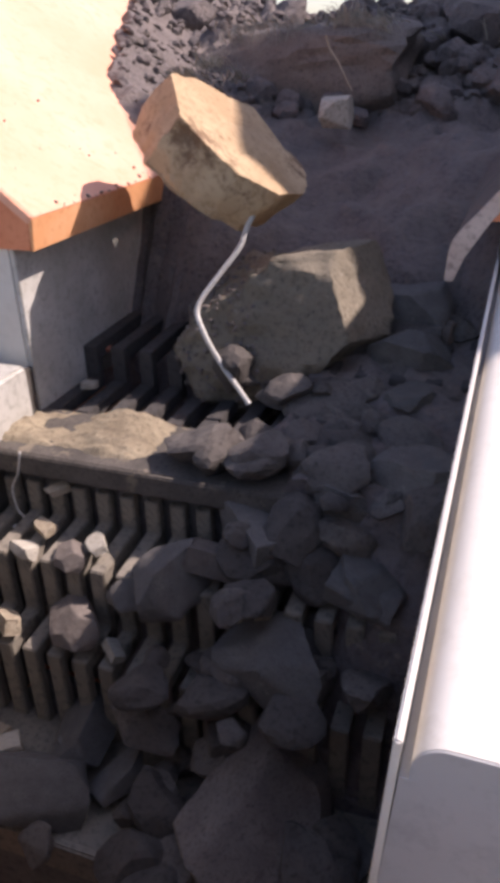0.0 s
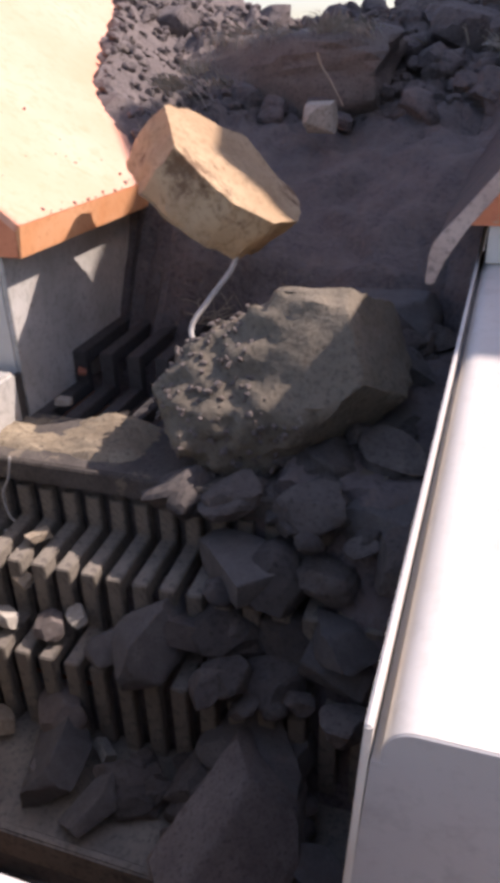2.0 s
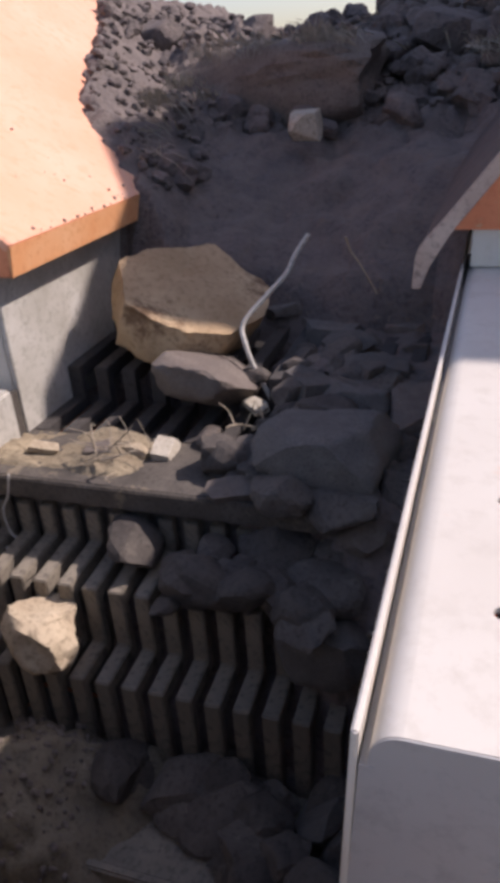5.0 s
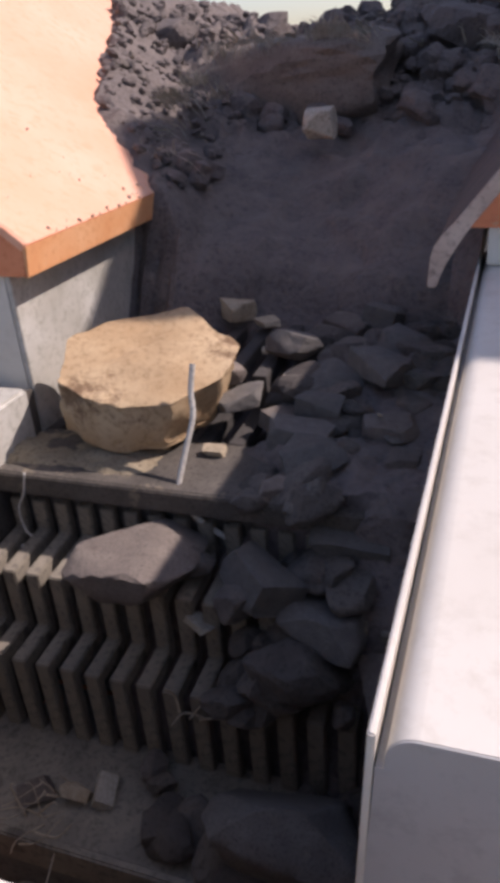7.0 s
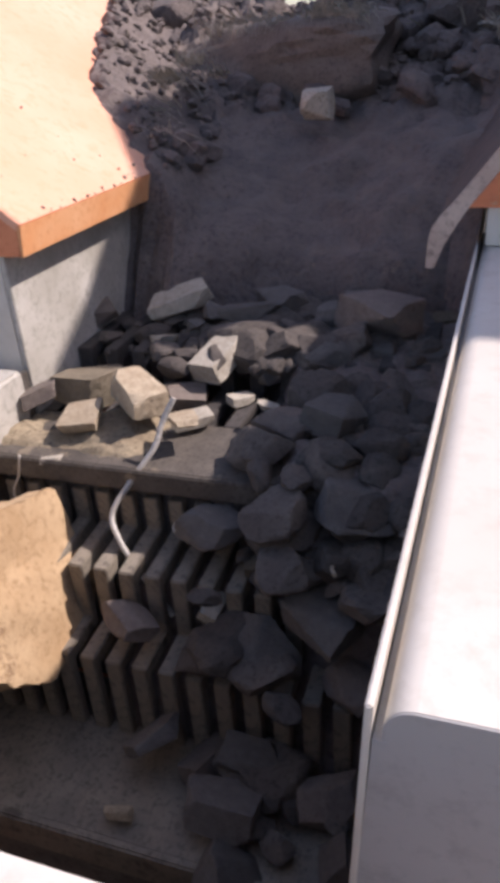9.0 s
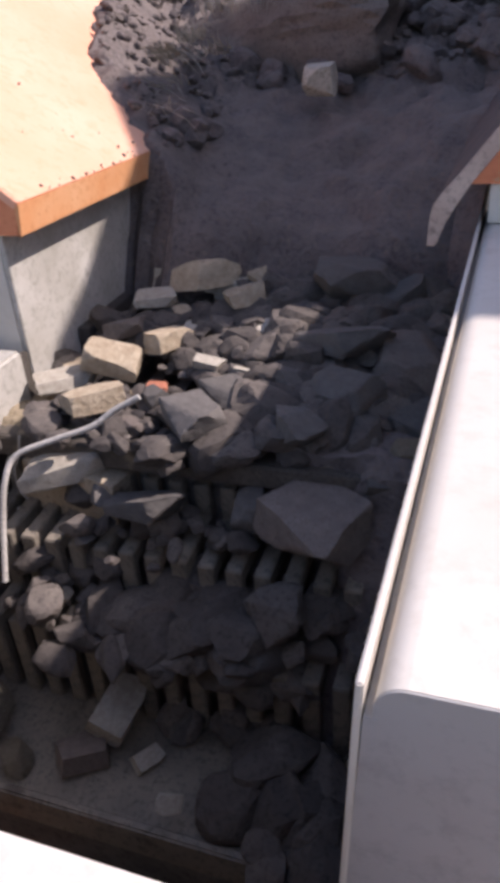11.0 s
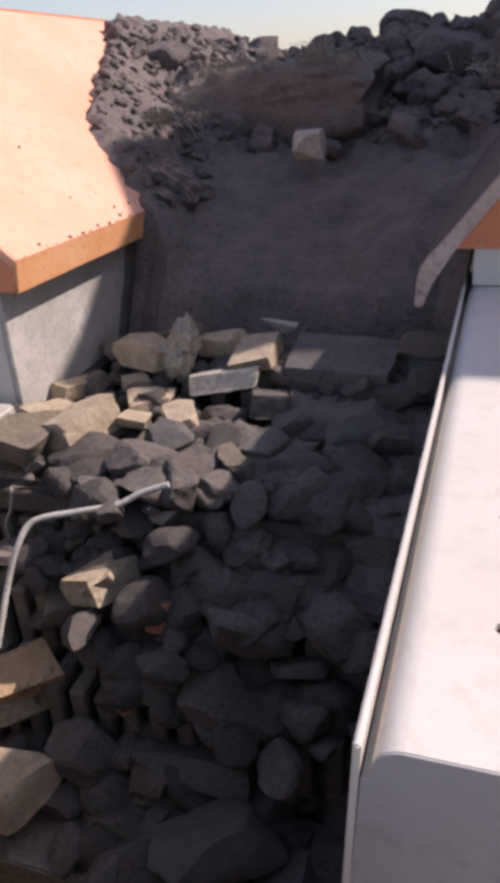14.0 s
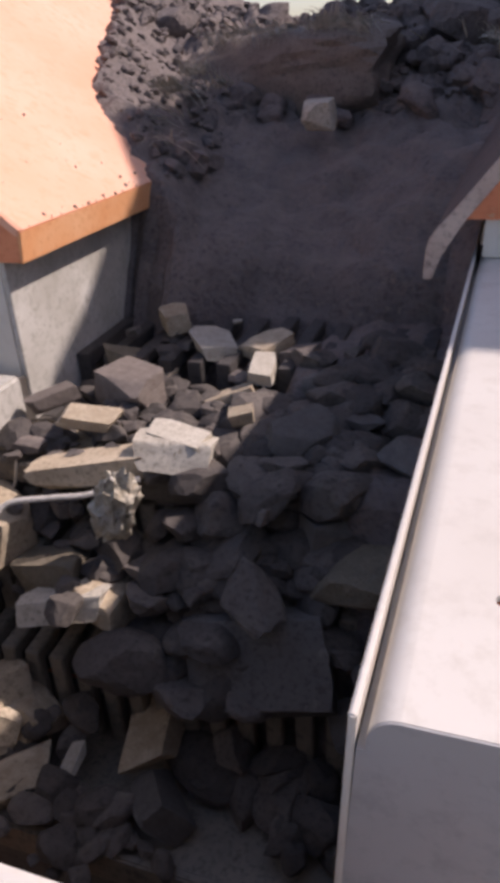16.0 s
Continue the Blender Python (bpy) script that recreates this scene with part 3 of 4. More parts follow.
def bed(y):
    return spread(y, [(0.8, 0.82), (0.99, 0.9), (1.07, 1.47), (1.36, 1.47), (1.42, 1.78), (1.50, 1.78), (1.60, 2.006), (1.70, 2.006), (1.82, DECK), (2.25, DECK), (2.5, DECK + 0.09), (9.0, DECK + 0.10)])


bm = bmesh.new()
bmesh.ops.create_grid(bm, x_segments=60, y_segments=110, size=1, matrix=Matrix.Translation((-0.60, 2.08, 0)) @ Matrix.Diagonal((0.52, 1.0, 1, 1)))
for v in bm.verts:
    x, y = v.co.x, v.co.y
    level = sum(bed(y + d) for d in (0.03, 0.07, 0.11, 0.15)) / 4
    wavy = 0.16 * noise.noise((x * 3, y * 3, 4.0))
    full = max(0.0, min(1.0, (x + (0.95 if y > 1.78 else 0.62) + wavy) / 0.3)) * max(0.0, min(1.0, (y - 1.30) / 0.25))
    v.co.z = level - 0.45 * (1 - full) + (0.05 if y > 1.72 else -0.02) + 0.035 * noise.fractal((x * 6, y * 6, 1.0), 0.8, 2.0, 4)
tagged(new("fines", mesh_of(bm, "fines", SOIL, True)), "dark fine soil lying between the stones on the feeder", "soil", kind="stuff")

SHAPES = {}
for kind in ROCKS:
    for k in range(4):
        seed = 100 + 10 * len(SHAPES)
        if kind in ("pale", "brick", "tan") or k in (1, 3):
            bm = rock(seed, 1.0, (0.62, 0.8, 0.7, 0.55)[k], (0.40, 0.46, 0.26, 0.34)[k], 4, 0.02, 4, 0.55)
        else:
            bm = rock(seed, 1.0, 0.80, 0.56, 16, 0.03, 4, 0.72)
        SHAPES[kind, k] = mesh_of(bm, "rock", ROCKS[kind], True)
WORDS = {"tan": "tan broken stone riding on the feeder", "ochre": "ochre broken stone riding on the feeder", "grey": "dark grey broken stone riding on the feeder", "pale": "pale mortar-dusted block riding on the feeder", "brown": "brown broken stone riding on the feeder", "brick": "broken red brick riding on the feeder", "olive": "olive grey stone riding on the feeder"}
RIDERS = []
TRACKS = []


def rides(ob, x, start, high, turn, jig):
    """Rows of a thing that lies in lane x and starts at y = start, high above the bed by half its height."""
    rows, t = [], 0.0
    rx, ry, rz = turn
    while t < 16.01:
        y = start - spread(t, FLOW)
        if t == 0 or t > 15.9 or 0.6 < y < 4.0:
            fall = min(max(1.85 - y, 0), 0.8) * jig
            yy = max(y, 0.78)
            rows.append((t, pose(x + 0.012 * math.sin(9 * t + start * 20), yy, bed(yy) + high + 0.008 * math.sin(13 * t + start * 9), rx + fall, ry + 3 * math.sin(5 * t + x * 9), rz + 0.35 * fall)))
        t = round(t + 0.25, 2)
    TRACKS.append((ob, rows))


def carried(kind, x, start, size, lift=0.0, tall=1.0, form=None):
    """One stone of the stream."""
    rng = random.Random(len(RIDERS) * 7 + 1)
    pick = rng.randrange(4)
    ob = new("rock", SHAPES[kind, pick if form is None else form])
    ob.scale = (size, size * rng.uniform(0.85, 1.1), size * tall * rng.uniform(0.85, 1.1))
    tagged(ob, WORDS[kind], "rock", "rubble on the feeder")
    RIDERS.append((x, start, size))
    rides(ob, x, start, 0.24 * size * tall + lift, (rng.uniform(-14, 14), rng.uniform(-14, 14), rng.uniform(0, 360)), rng.uniform(20, 70))



def cluster(seed, x, start, count, small, large):
    """A patch of broken stones that moves as one."""
    rng = random.Random(seed)
    spots = []
    for _ in range(count):
        s = small + (large - small) * rng.random() ** 1.7
        spots.append(((rng.gauss(0, 0.14), rng.gauss(0, 0.08), s * 0.12 + rng.uniform(0, 0.02)), (s * rng.uniform(1.0, 1.5), s * rng.uniform(0.8, 1.1), s * rng.uniform(0.5, 0.85)), Euler((rng.uniform(-0.5, 0.5), rng.uniform(-0.5, 0.5), rng.uniform(0, 6.3)))))
    ob = joined("small_rubble", spots, CHIPS, MIXED)
    tagged(ob, "patch of broken rubble riding on the feeder, darkened for the shade between stones", "rubble", kind="stuff")
    rides(ob, min(max(x, XL + 0.25), XR - 0.25), start, 0.02, (0, 0, 0), 18)


CHIPS = [template(760 + k, 3, 12, 0.05) for k in range(12)]


carried("brown", -0.960, 3.40, 0.46, tall=0.65, form=0)
carried("brown", -0.467, 1.248, 0.5, tall=0.75, form=2)
carried("grey", -1.091, 1.117, 0.3)
carried("grey", -1.095, 1.327, 0.24)
carried("tan", -1.018, 7.580, 0.22, 0.06)
carried("tan", -1.197, 7.565, 0.18, 0.06)
carried("tan", -1.336, 7.440, 0.3, 0.06)
carried("tan", -0.849, 7.957, 0.28, 0.06)
carried("pale", -0.875, 8.422, 0.2, 0.06)
carried("tan", -1.498, 7.712, 0.22, 0.06)
carried("brown", -1.491, 8.036, 0.16, 0.06)
carried("tan", -1.300, 7.934, 0.26, 0.06)
carried("tan", -1.020, 8.123, 0.24, 0.06)
carried("tan", -1.066, 6.982, 0.2, 0.06)
carried("ochre", -1.294, 6.794, 0.3, 0.06)
carried("tan", -0.760, 8.639, 0.18, 0.06)
carried("tan", -1.269, 9.291, 0.2, 0.06)
carried("brown", -1.224, 8.778, 0.25, 0.06)
carried("pale", -0.789, 8.977, 0.14, 0.06)
carried("tan", -1.325, 1.750, 0.084)
carried("tan", -1.345, 1.651, 0.084)
carried("pale", -1.369, 1.577, 0.12)
carried("brown", -1.201, 1.579, 0.12)
carried("grey", -0.858, 1.568, 0.3)
carried("brown", -1.134, 1.471, 0.204)
carried("tan", -1.356, 1.443, 0.12)
carried("grey", -0.491, 1.470, 0.336)
carried("grey", -0.313, 1.645, 0.24)
carried("grey", -0.386, 1.804, 0.18)
carried("grey", -0.621, 1.731, 0.3)
carried("grey", -0.303, 2.335, 0.204)
carried("pale", -1.130, 1.617, 0.096)
carried("pale", -0.985, 1.440, 0.084)
carried("brick", -1.533, 2.487, 0.06)
carried("pale", -1.501, 2.261, 0.072)
carried("grey", -0.342, 2.565, 0.3)
carried("tan", -1.419, 2.950, 0.108)
carried("brown", -1.208, 2.967, 0.108)
carried("tan", -1.076, 3.001, 0.096)
carried("pale", -0.985, 3.032, 0.108)
carried("brown", -0.891, 3.135, 0.108)
carried("pale", -0.762, 3.349, 0.096)
carried("grey", -0.427, 2.978, 0.42)
carried("tan", -0.887, 3.817, 0.084)
carried("pale", -0.726, 4.257, 0.108)
carried("grey", -0.563, 4.196, 0.24)
carried("brown", -0.285, 4.148, 0.18)
carried("grey", -0.528, 3.766, 0.24)
carried("grey", -0.580, 3.409, 0.24)
carried("grey", -0.363, 3.550, 0.24)
carried("grey", -0.388, 3.358, 0.264)
carried("brown", -1.587, 5.319, 0.16, 0.06)
carried("grey", -1.059, 5.729, 0.09, 0.06)
carried("pale", -0.964, 5.061, 0.2, 0.06)
carried("tan", -1.146, 4.748, 0.26, 0.06)
carried("pale", -0.715, 4.829, 0.08, 0.06)
carried("pale", -1.357, 4.478, 0.08, 0.06)
carried("pale", -0.872, 4.403, 0.05, 0.06)
carried("grey", -1.145, 5.305, 0.08, 0.06)
carried("brown", -1.533, 4.732, 0.15, 0.06)
carried("tan", -0.923, 4.644, 0.12, 0.06)
carried("grey", -0.730, 4.376, 0.2, 0.06)
carried("grey", -0.381, 4.237, 0.22, 0.06)
carried("brown", -0.975, 4.180, 0.17, 0.06)
carried("grey", -0.543, 4.032, 0.17, 0.06)
carried("grey", -0.833, 4.031, 0.2, 0.06)
carried("grey", -0.456, 4.739, 0.2, 0.06)
carried("olive", -1.521, 6.830, 0.2, 0.06)
carried("pale", -1.331, 6.349, 0.18, 0.06)
carried("tan", -0.968, 6.428, 0.2, 0.06)
carried("pale", -0.946, 5.974, 0.12, 0.06)
carried("pale", -0.807, 5.944, 0.08, 0.06)
carried("brick", -1.087, 5.783, 0.07, 0.06)
carried("tan", -1.222, 5.629, 0.21, 0.06)
carried("pale", -1.291, 5.454, 0.28, 0.06)
carried("grey", -0.850, 5.565, 0.23, 0.06)
carried("grey", -0.931, 5.354, 0.25, 0.06)
carried("grey", -0.641, 5.450, 0.16, 0.06)
carried("grey", -1.128, 5.428, 0.14, 0.06)
carried("grey", -0.763, 6.630, 0.09, 0.06)
carried("brown", -1.934, 7.583, 0.09, 0.06)
carried("grey", -0.529, 5.581, 0.2, 0.06)
carried("grey", -0.443, 5.797, 0.22, 0.06)
carried("brown", -0.420, 5.385, 0.3, 0.06)
carried("grey", -0.635, 5.880, 0.15, 0.06)
carried("pale", -1.034, 7.821, 0.11, 0.06)
carried("olive", -1.479, 7.305, 0.26, 0.06)
carried("olive", -0.742, 7.329, 0.15, 0.06)
carried("brick", -0.779, 7.099, 0.08, 0.06)
carried("olive", -1.185, 6.940, 0.16, 0.06)
carried("brick", -0.889, 6.803, 0.12, 0.06)
carried("tan", -1.003, 6.684, 0.13, 0.06)
carried("tan", -1.208, 6.561, 0.28, 0.06)
carried("pale", -1.338, 6.476, 0.09, 0.06)
carried("grey", -0.563, 6.523, 0.34, 0.06)
carried("brown", -1.438, 6.993, 0.1, 0.06)
carried("grey", -0.505, 6.687, 0.2, 0.06)
carried("grey", -0.405, 6.918, 0.2, 0.06)
carried("grey", -0.349, 6.486, 0.22, 0.06)
carried("grey", -1.409, 9.152, 0.09, 0.06)
carried("tan", -1.242, 8.498, 0.2, 0.06)
carried("tan", -1.285, 7.797, 0.11, 0.06)
carried("grey", -0.982, 7.441, 0.2, 0.06)
carried("grey", -0.648, 7.446, 0.16, 0.06)
carried("grey", -0.385, 7.627, 0.25, 0.06)
carried("brown", -1.415, 8.397, 0.11, 0.06)
carried("pale", -1.024, 9.391, 0.06, 0.06)
carried("grey", -0.583, 8.931, 0.12, 0.06)
carried("grey", -0.358, 8.708, 0.14, 0.06)
carried("olive", -1.213, 8.139, 0.25, 0.06)
carried("brown", -1.478, 8.626, 0.2, 0.06)
carried("tan", -1.164, 6.073, 0.19, 0.06)
carried("tan", -1.297, 5.892, 0.22, 0.06)
carried("grey", -0.501, 6.069, 0.34, 0.06)
carried("brown", -1.370, 6.127, 0.16, 0.06)

for y in (7.6, 7.8, 8.0, 8.2):
    RIDERS.append((-0.52, y, 0.36))
RIDERS.append((-1.1, 2.9, 0.25))

for x, start, s in ((-0.9, 1.25, 0.2), (-0.72, 1.62, 0.22), (-0.5, 1.3, 0.24), (-0.3, 1.62, 0.2), (-0.25, 1.25, 0.2), (-0.55, 1.75, 0.18), (-0.95, 1.55, 0.18), (-0.4, 1.48, 0.18), (-1.1, 1.3, 0.16)):
    carried("grey" if s < 0.21 else "brown", x, start, s)

# the rest of the stream: stones between the large ones, dark in the shaded lane and pale in the sunlit, few on the left
# bars at first
rng = random.Random(8)
tries = 0
added = 0
while added < 95 and tries < 20000:
    tries += 1
    x, start = rng.uniform(XL + 0.1, XR - 0.1), rng.uniform(1.05, 9.3)
    s = (0.13 if x > -0.8 else 0.08) + 0.19 * rng.random() ** 1.4
    if 1.4 < start < 4.6 and x < -0.75 or 1.5 < start < 2.8 and x < -0.4:
        continue
    if any((x - a) ** 2 + (start - b) ** 2 < (0.34 * (s + c)) ** 2 for a, b, c in RIDERS):
        continue
    # stone colour follows the shadow line: paler kinds for sun, darker for shade
    carried(rng.choice(("grey", "grey", "brown", "brown", "olive") if x > -0.8 else ("tan", "pale", "brown", "tan", "olive")), x, start, s)
    added += 1

for k in range(85):
    cluster(300 + k, rng.uniform(-0.7, XR - 0.2), rng.uniform(1.1, 9.2), 9, 0.07, 0.22)
for k in range(70):
    cluster(500 + k, rng.uniform(XL + 0.2, -0.75), rng.uniform(5.1, 9.2), 12, 0.035, 0.13)

for k in range(64):
    cluster(800 + k, rng.uniform(-0.88, -0.4), rng.uniform(5.6, 8.6), 9, 0.08, 0.22)

# stones that stand out of the stream, each with its own way down
def tracked(kind, size, turn, way):
    ob = new("rock", mesh_of(rock(900 + len(TRACKS), *size, 4, 0.02, 4, 0.56), "rock", ROCKS[kind], True))
    tagged(ob, WORDS[kind], "rock", "rubble on the feeder")
    TRACKS.append((ob, [(t, pose(x, y, z, *turn)) for t, x, y, z in way]))


tracked("tan", (0.34, 0.27, 0.19), (-10, 8, 20), [(0, -1.24, 4.30, 2.35), (10.2, -1.24, 3.20, 2.40), (11.4, -1.24, 1.55, 2.00), (11.7, -1.25, 1.52, 1.92), (12, -1.26, 1.41, 1.84), (12.7, -1.26, 0.85, 1.14), (16, -1.26, 0.72, 0.90)])
tracked("tan", (0.46, 0.37, 0.23), (-6, 5, -15), [(0, -1.26, 4.30, 2.35), (10.2, -1.26, 3.20, 2.40), (11.4, -1.26, 1.40, 1.77), (11.7, -1.33, 1.38, 1.64), (12, -1.31, 1.19, 1.57), (12.7, -1.31, 0.85, 0.95), (16, -1.31, 0.72, 0.90)])
tracked("grey", (0.29, 0.22, 0.14), (-20, 6, 60), [(0, -0.80, 4.30, 2.35), (10.2, -0.80, 3.20, 2.40), (11.4, -0.80, 1.52, 1.90), (11.7, -0.83, 1.45, 1.86), (12, -0.88, 1.39, 1.69), (12.3, -0.87, 1.37, 1.59), (13, -0.87, 0.85, 0.95), (16, -0.87, 0.72, 0.90)])
tracked("grey", (0.33, 0.20, 0.15), (-15, 0, 35), [(0, -0.90, 4.30, 2.35), (10.2, -0.90, 3.20, 2.40), (11.4, -0.90, 1.37, 1.56), (11.7, -0.94, 1.25, 1.53), (12, -0.88, 1.09, 1.53), (12.7, -0.88, 0.85, 0.95), (16, -0.88, 0.72, 0.90)])
tracked("pale", (0.28, 0.11, 0.11), (-12, 0, 4), [(0, -1.31, 4.30, 2.35), (10.2, -1.31, 3.44, 2.40), (11.4, -1.31, 2.54, 2.42), (11.7, -1.37, 2.39, 2.38), (12, -1.28, 2.15, 2.33), (12.3, -1.28, 1.94, 2.33), (13, -1.28, 1.34, 1.63), (16, -1.28, 0.72, 0.90)])
tracked("pale", (0.39, 0.11, 0.08), (-8, -6, 8), [(0, -1.17, 4.30, 2.35), (10.5, -1.17, 3.20, 2.40), (11.7, -1.17, 2.23, 2.33), (12, -0.91, 2.04, 2.33), (12.3, -0.87, 1.94, 2.33), (12.6, -0.85, 1.82, 2.32), (13.3, -0.85, 1.22, 1.62), (16, -0.85, 0.72, 0.90)])
tracked("brick", (0.16, 0.11, 0.09), (-15, 10, 30), [(0, -0.80, 4.30, 2.35), (11.1, -0.80, 3.20, 2.40), (12.3, -0.80, 2.21, 2.37), (12.6, -0.80, 2.05, 2.37), (12.9, -0.77, 1.84, 2.37), (13.2, -0.79, 1.82, 2.37), (13.5, -0.86, 1.66, 2.15), (13.8, -0.85, 1.57, 2.06), (14.1, -0.80, 1.53, 1.98), (14.4, -0.74, 1.43, 1.92), (14.7, -0.69, 1.40, 1.83), (15, -0.80, 1.30, 1.61), (15.4, -0.84, 1.12, 1.55), (15.8, -0.84, 0.86, 1.0), (16, -0.84, 0.84, 0.95)])
tracked("grey", (0.38, 0.24, 0.11), (-30, 0, 4), [(0, -0.59, 4.30, 2.35), (11.7, -0.59, 3.20, 2.40), (12.9, -0.51, 1.57, 2.01), (13.2, -0.51, 1.54, 1.94), (13.5, -0.62, 1.42, 1.86), (13.8, -0.67, 1.39, 1.70), (14.1, -0.71, 1.35, 1.55), (14.8, -0.71, 0.85, 0.95), (16, -0.71, 0.72, 0.90)])
tracked("tan", (0.26, 0.14, 0.13), (-16, 8, 55), [(0, -1.09, 4.30, 2.35), (12, -1.09, 3.20, 2.40), (13.2, -1.09, 1.54, 1.97), (13.5, -1.17, 1.42, 1.87), (13.8, -1.23, 1.41, 1.79), (14.1, -1.34, 1.37, 1.62), (14.8, -1.34, 0.85, 0.95), (16, -1.34, 0.72, 0.90)])
tracked("tan", (0.21, 0.14, 0.12), (-20, 5, 70), [(0, -1.04, 4.30, 2.35), (12.6, -1.04, 3.20, 2.40), (13.8, -1.04, 1.60, 2.09), (14.1, -1.06, 1.57, 2.03), (14.4, -1.25, 1.53, 1.95), (14.7, -1.29, 1.43, 1.88), (15, -1.35, 1.39, 1.71), (16, -1.35, 1.29, 1.68)])
tracked("pale", (0.30, 0.13, 0.08), (-14, -6, 15), [(0, -0.93, 4.30, 2.35), (12.9, -0.93, 3.27, 2.40), (14.1, -0.93, 2.37, 2.39), (14.4, -0.92, 2.21, 2.35), (14.7, -0.88, 2.04, 2.35), (15, -0.83, 1.88, 2.35), (15.3, -0.91, 1.72, 2.15), (15.6, -1.04, 1.58, 2.08), (15.9, -1.13, 1.54, 1.99), (16, -1.13, 1.44, 1.96)])
tracked("tan", (0.18, 0.17, 0.11), (-20, 8, 30), [(0, -0.95, 4.30, 2.35), (13.5, -0.95, 3.20, 2.40), (14.7, -0.95, 1.71, 2.13), (15, -1.01, 1.56, 2.04), (15.3, -1.15, 1.49, 1.90), (15.6, -1.23, 1.41, 1.82), (15.9, -1.33, 1.37, 1.63), (16, -1.33, 1.27, 1.60)])
tracked("pale", (0.25, 0.15, 0.13), (-16, 4, 12), [(0, -0.83, 4.30, 2.35), (13.8, -0.83, 3.20, 2.40), (15, -0.83, 2.26, 2.35), (15.3, -0.82, 2.19, 2.35), (15.6, -0.83, 2.07, 2.35), (15.9, -0.88, 1.88, 2.35), (16, -0.88, 1.78, 2.32)])
tracked("tan", (0.39, 0.14, 0.10), (-8, -8, 18), [(0, -1.11, 4.30, 2.35), (13.8, -1.11, 3.20, 2.40), (15, -1.11, 2.24, 2.33), (15.3, -1.13, 2.09, 2.33), (15.6, -1.14, 1.89, 2.33), (15.9, -1.14, 1.81, 2.30), (16, -1.14, 1.71, 2.27)])
tracked("tan", (0.30, 0.24, 0.18), (-8, 8, -20), [(0, -1.42, 4.30, 2.35), (12.8, -1.42, 3.20, 2.40), (14, -1.42, 2.04, 2.31), (14.4, -1.38, 1.87, 2.31), (14.7, -1.42, 1.81, 2.28), (15, -1.49, 1.72, 2.12), (16, -1.49, 1.62, 2.09)])

# ---- large stones and loose things on the feeder ----
grey_boulder = boulder("boulder", 51, (0, 0, 0), (0.80, 0.72, 0.62), (0, 0, 0), ROCKS["olive"], "large olive grey boulder with a crumbling side on the feeder", 9, 0.04, 0.84, detail=5)


def flagstone(seed, sides, half, rough=0.02):
    """A thick broken slab: cut flat above and below and by sides of (degrees, distance), with uneven faces and chipped edges."""
    bm = bmesh.new()
    bmesh.ops.create_icosphere(bm, subdivisions=5, radius=0.57)
    planes = [(Vector((0.05, 0.02, 1)).normalized(), half), (Vector((0.1, -0.05, -1)).normalized(), half)]
    for degrees, far in sides:
        a = radians(degrees)
        planes.append((Vector((math.cos(a), math.sin(a), 0.12 * math.sin(3 * a + seed))).normalized(), far))
    shift = Vector((seed * 3.1, seed * 1.7, 0))
    for v in bm.verts:
        p = v.co.copy()
        for _ in range(4):
            for n, d in planes:
                over = p.dot(n) - d
                if over > 0:
                    p -= n * over
        p += p.normalized() * (1.9 * rough * noise.fractal(p * 3.2 + shift, 0.9, 2.1, 6) + 0.3 * rough * noise.fractal(p * 22 + shift, 0.8, 2.0, 3))
        v.co = p
    return bm


ochre_boulder = new("boulder", mesh_of(flagstone(3, ((104, 0.30), (52, 0.275), (22, 0.25), (-12, 0.275), (-42, 0.295), (-62, 0.295), (-115, 0.285), (-150, 0.30), (180, 0.275), (145, 0.33)), 0.115), "boulder", ROCKS["ochre"], True))
tagged(ochre_boulder, "large thick angular slab of ochre stone sliding off the heap", "rock")


def crust(ob, count, seed, want):
    """Pebbles that stand out of a boulder's crumbling side."""
    rng = random.Random(seed)
    spots = []
    places = [v for v in ob.data.vertices if want(v.co)]
    for _ in range(count):
        v = rng.choice(places)
        s = rng.uniform(0.008, 0.024)
        spots.append((v.co + Vector((rng.gauss(0, 0.006), rng.gauss(0, 0.006), 0)), (s * 1.2, s, s * 0.8), Euler((rng.uniform(0, 6.3), rng.uniform(0, 6.3), 0))))
    made = joined("crust", spots, TEMPLATES, ROCKS["brown"])
    made.parent = ob
    return tagged(made, "crumbling crust of small brown pebbles", kind="stuff")


for v in grey_boulder.data.vertices:
    p = v.co
    near = max(0.0, min(1.0, (0.05 - p.x + 0.1 * noise.noise(p * 8)) / 0.1)) * max(0.0, min(1.0, (p.z + 0.2) / 0.1))
    v.co += p.normalized() * near * (0.035 * noise.fractal(p * 14, 0.7, 2.0, 4) - 0.004)
crust(grey_boulder, 520, 5, lambda p: p.x < -0.02 + 0.12 * noise.noise(p * 9) and p.z > -0.12 and p.x + p.z < 0.12)
lump = boulder("rock", 71, (0, 0, 0), (0.23, 0.20, 0.31), (0, 0, 0), ROCKS["tan"], "tan lump of crumbling earth on the feeder", 9, 0.07)
block = boulder("concrete_block", 91, (0, 0, 0), (0.42, 0.30, 0.12), (0, 0, 0), ROCKS["grey"], "flat grey concrete block riding on the feeder", 2, 0.012, 0.56)


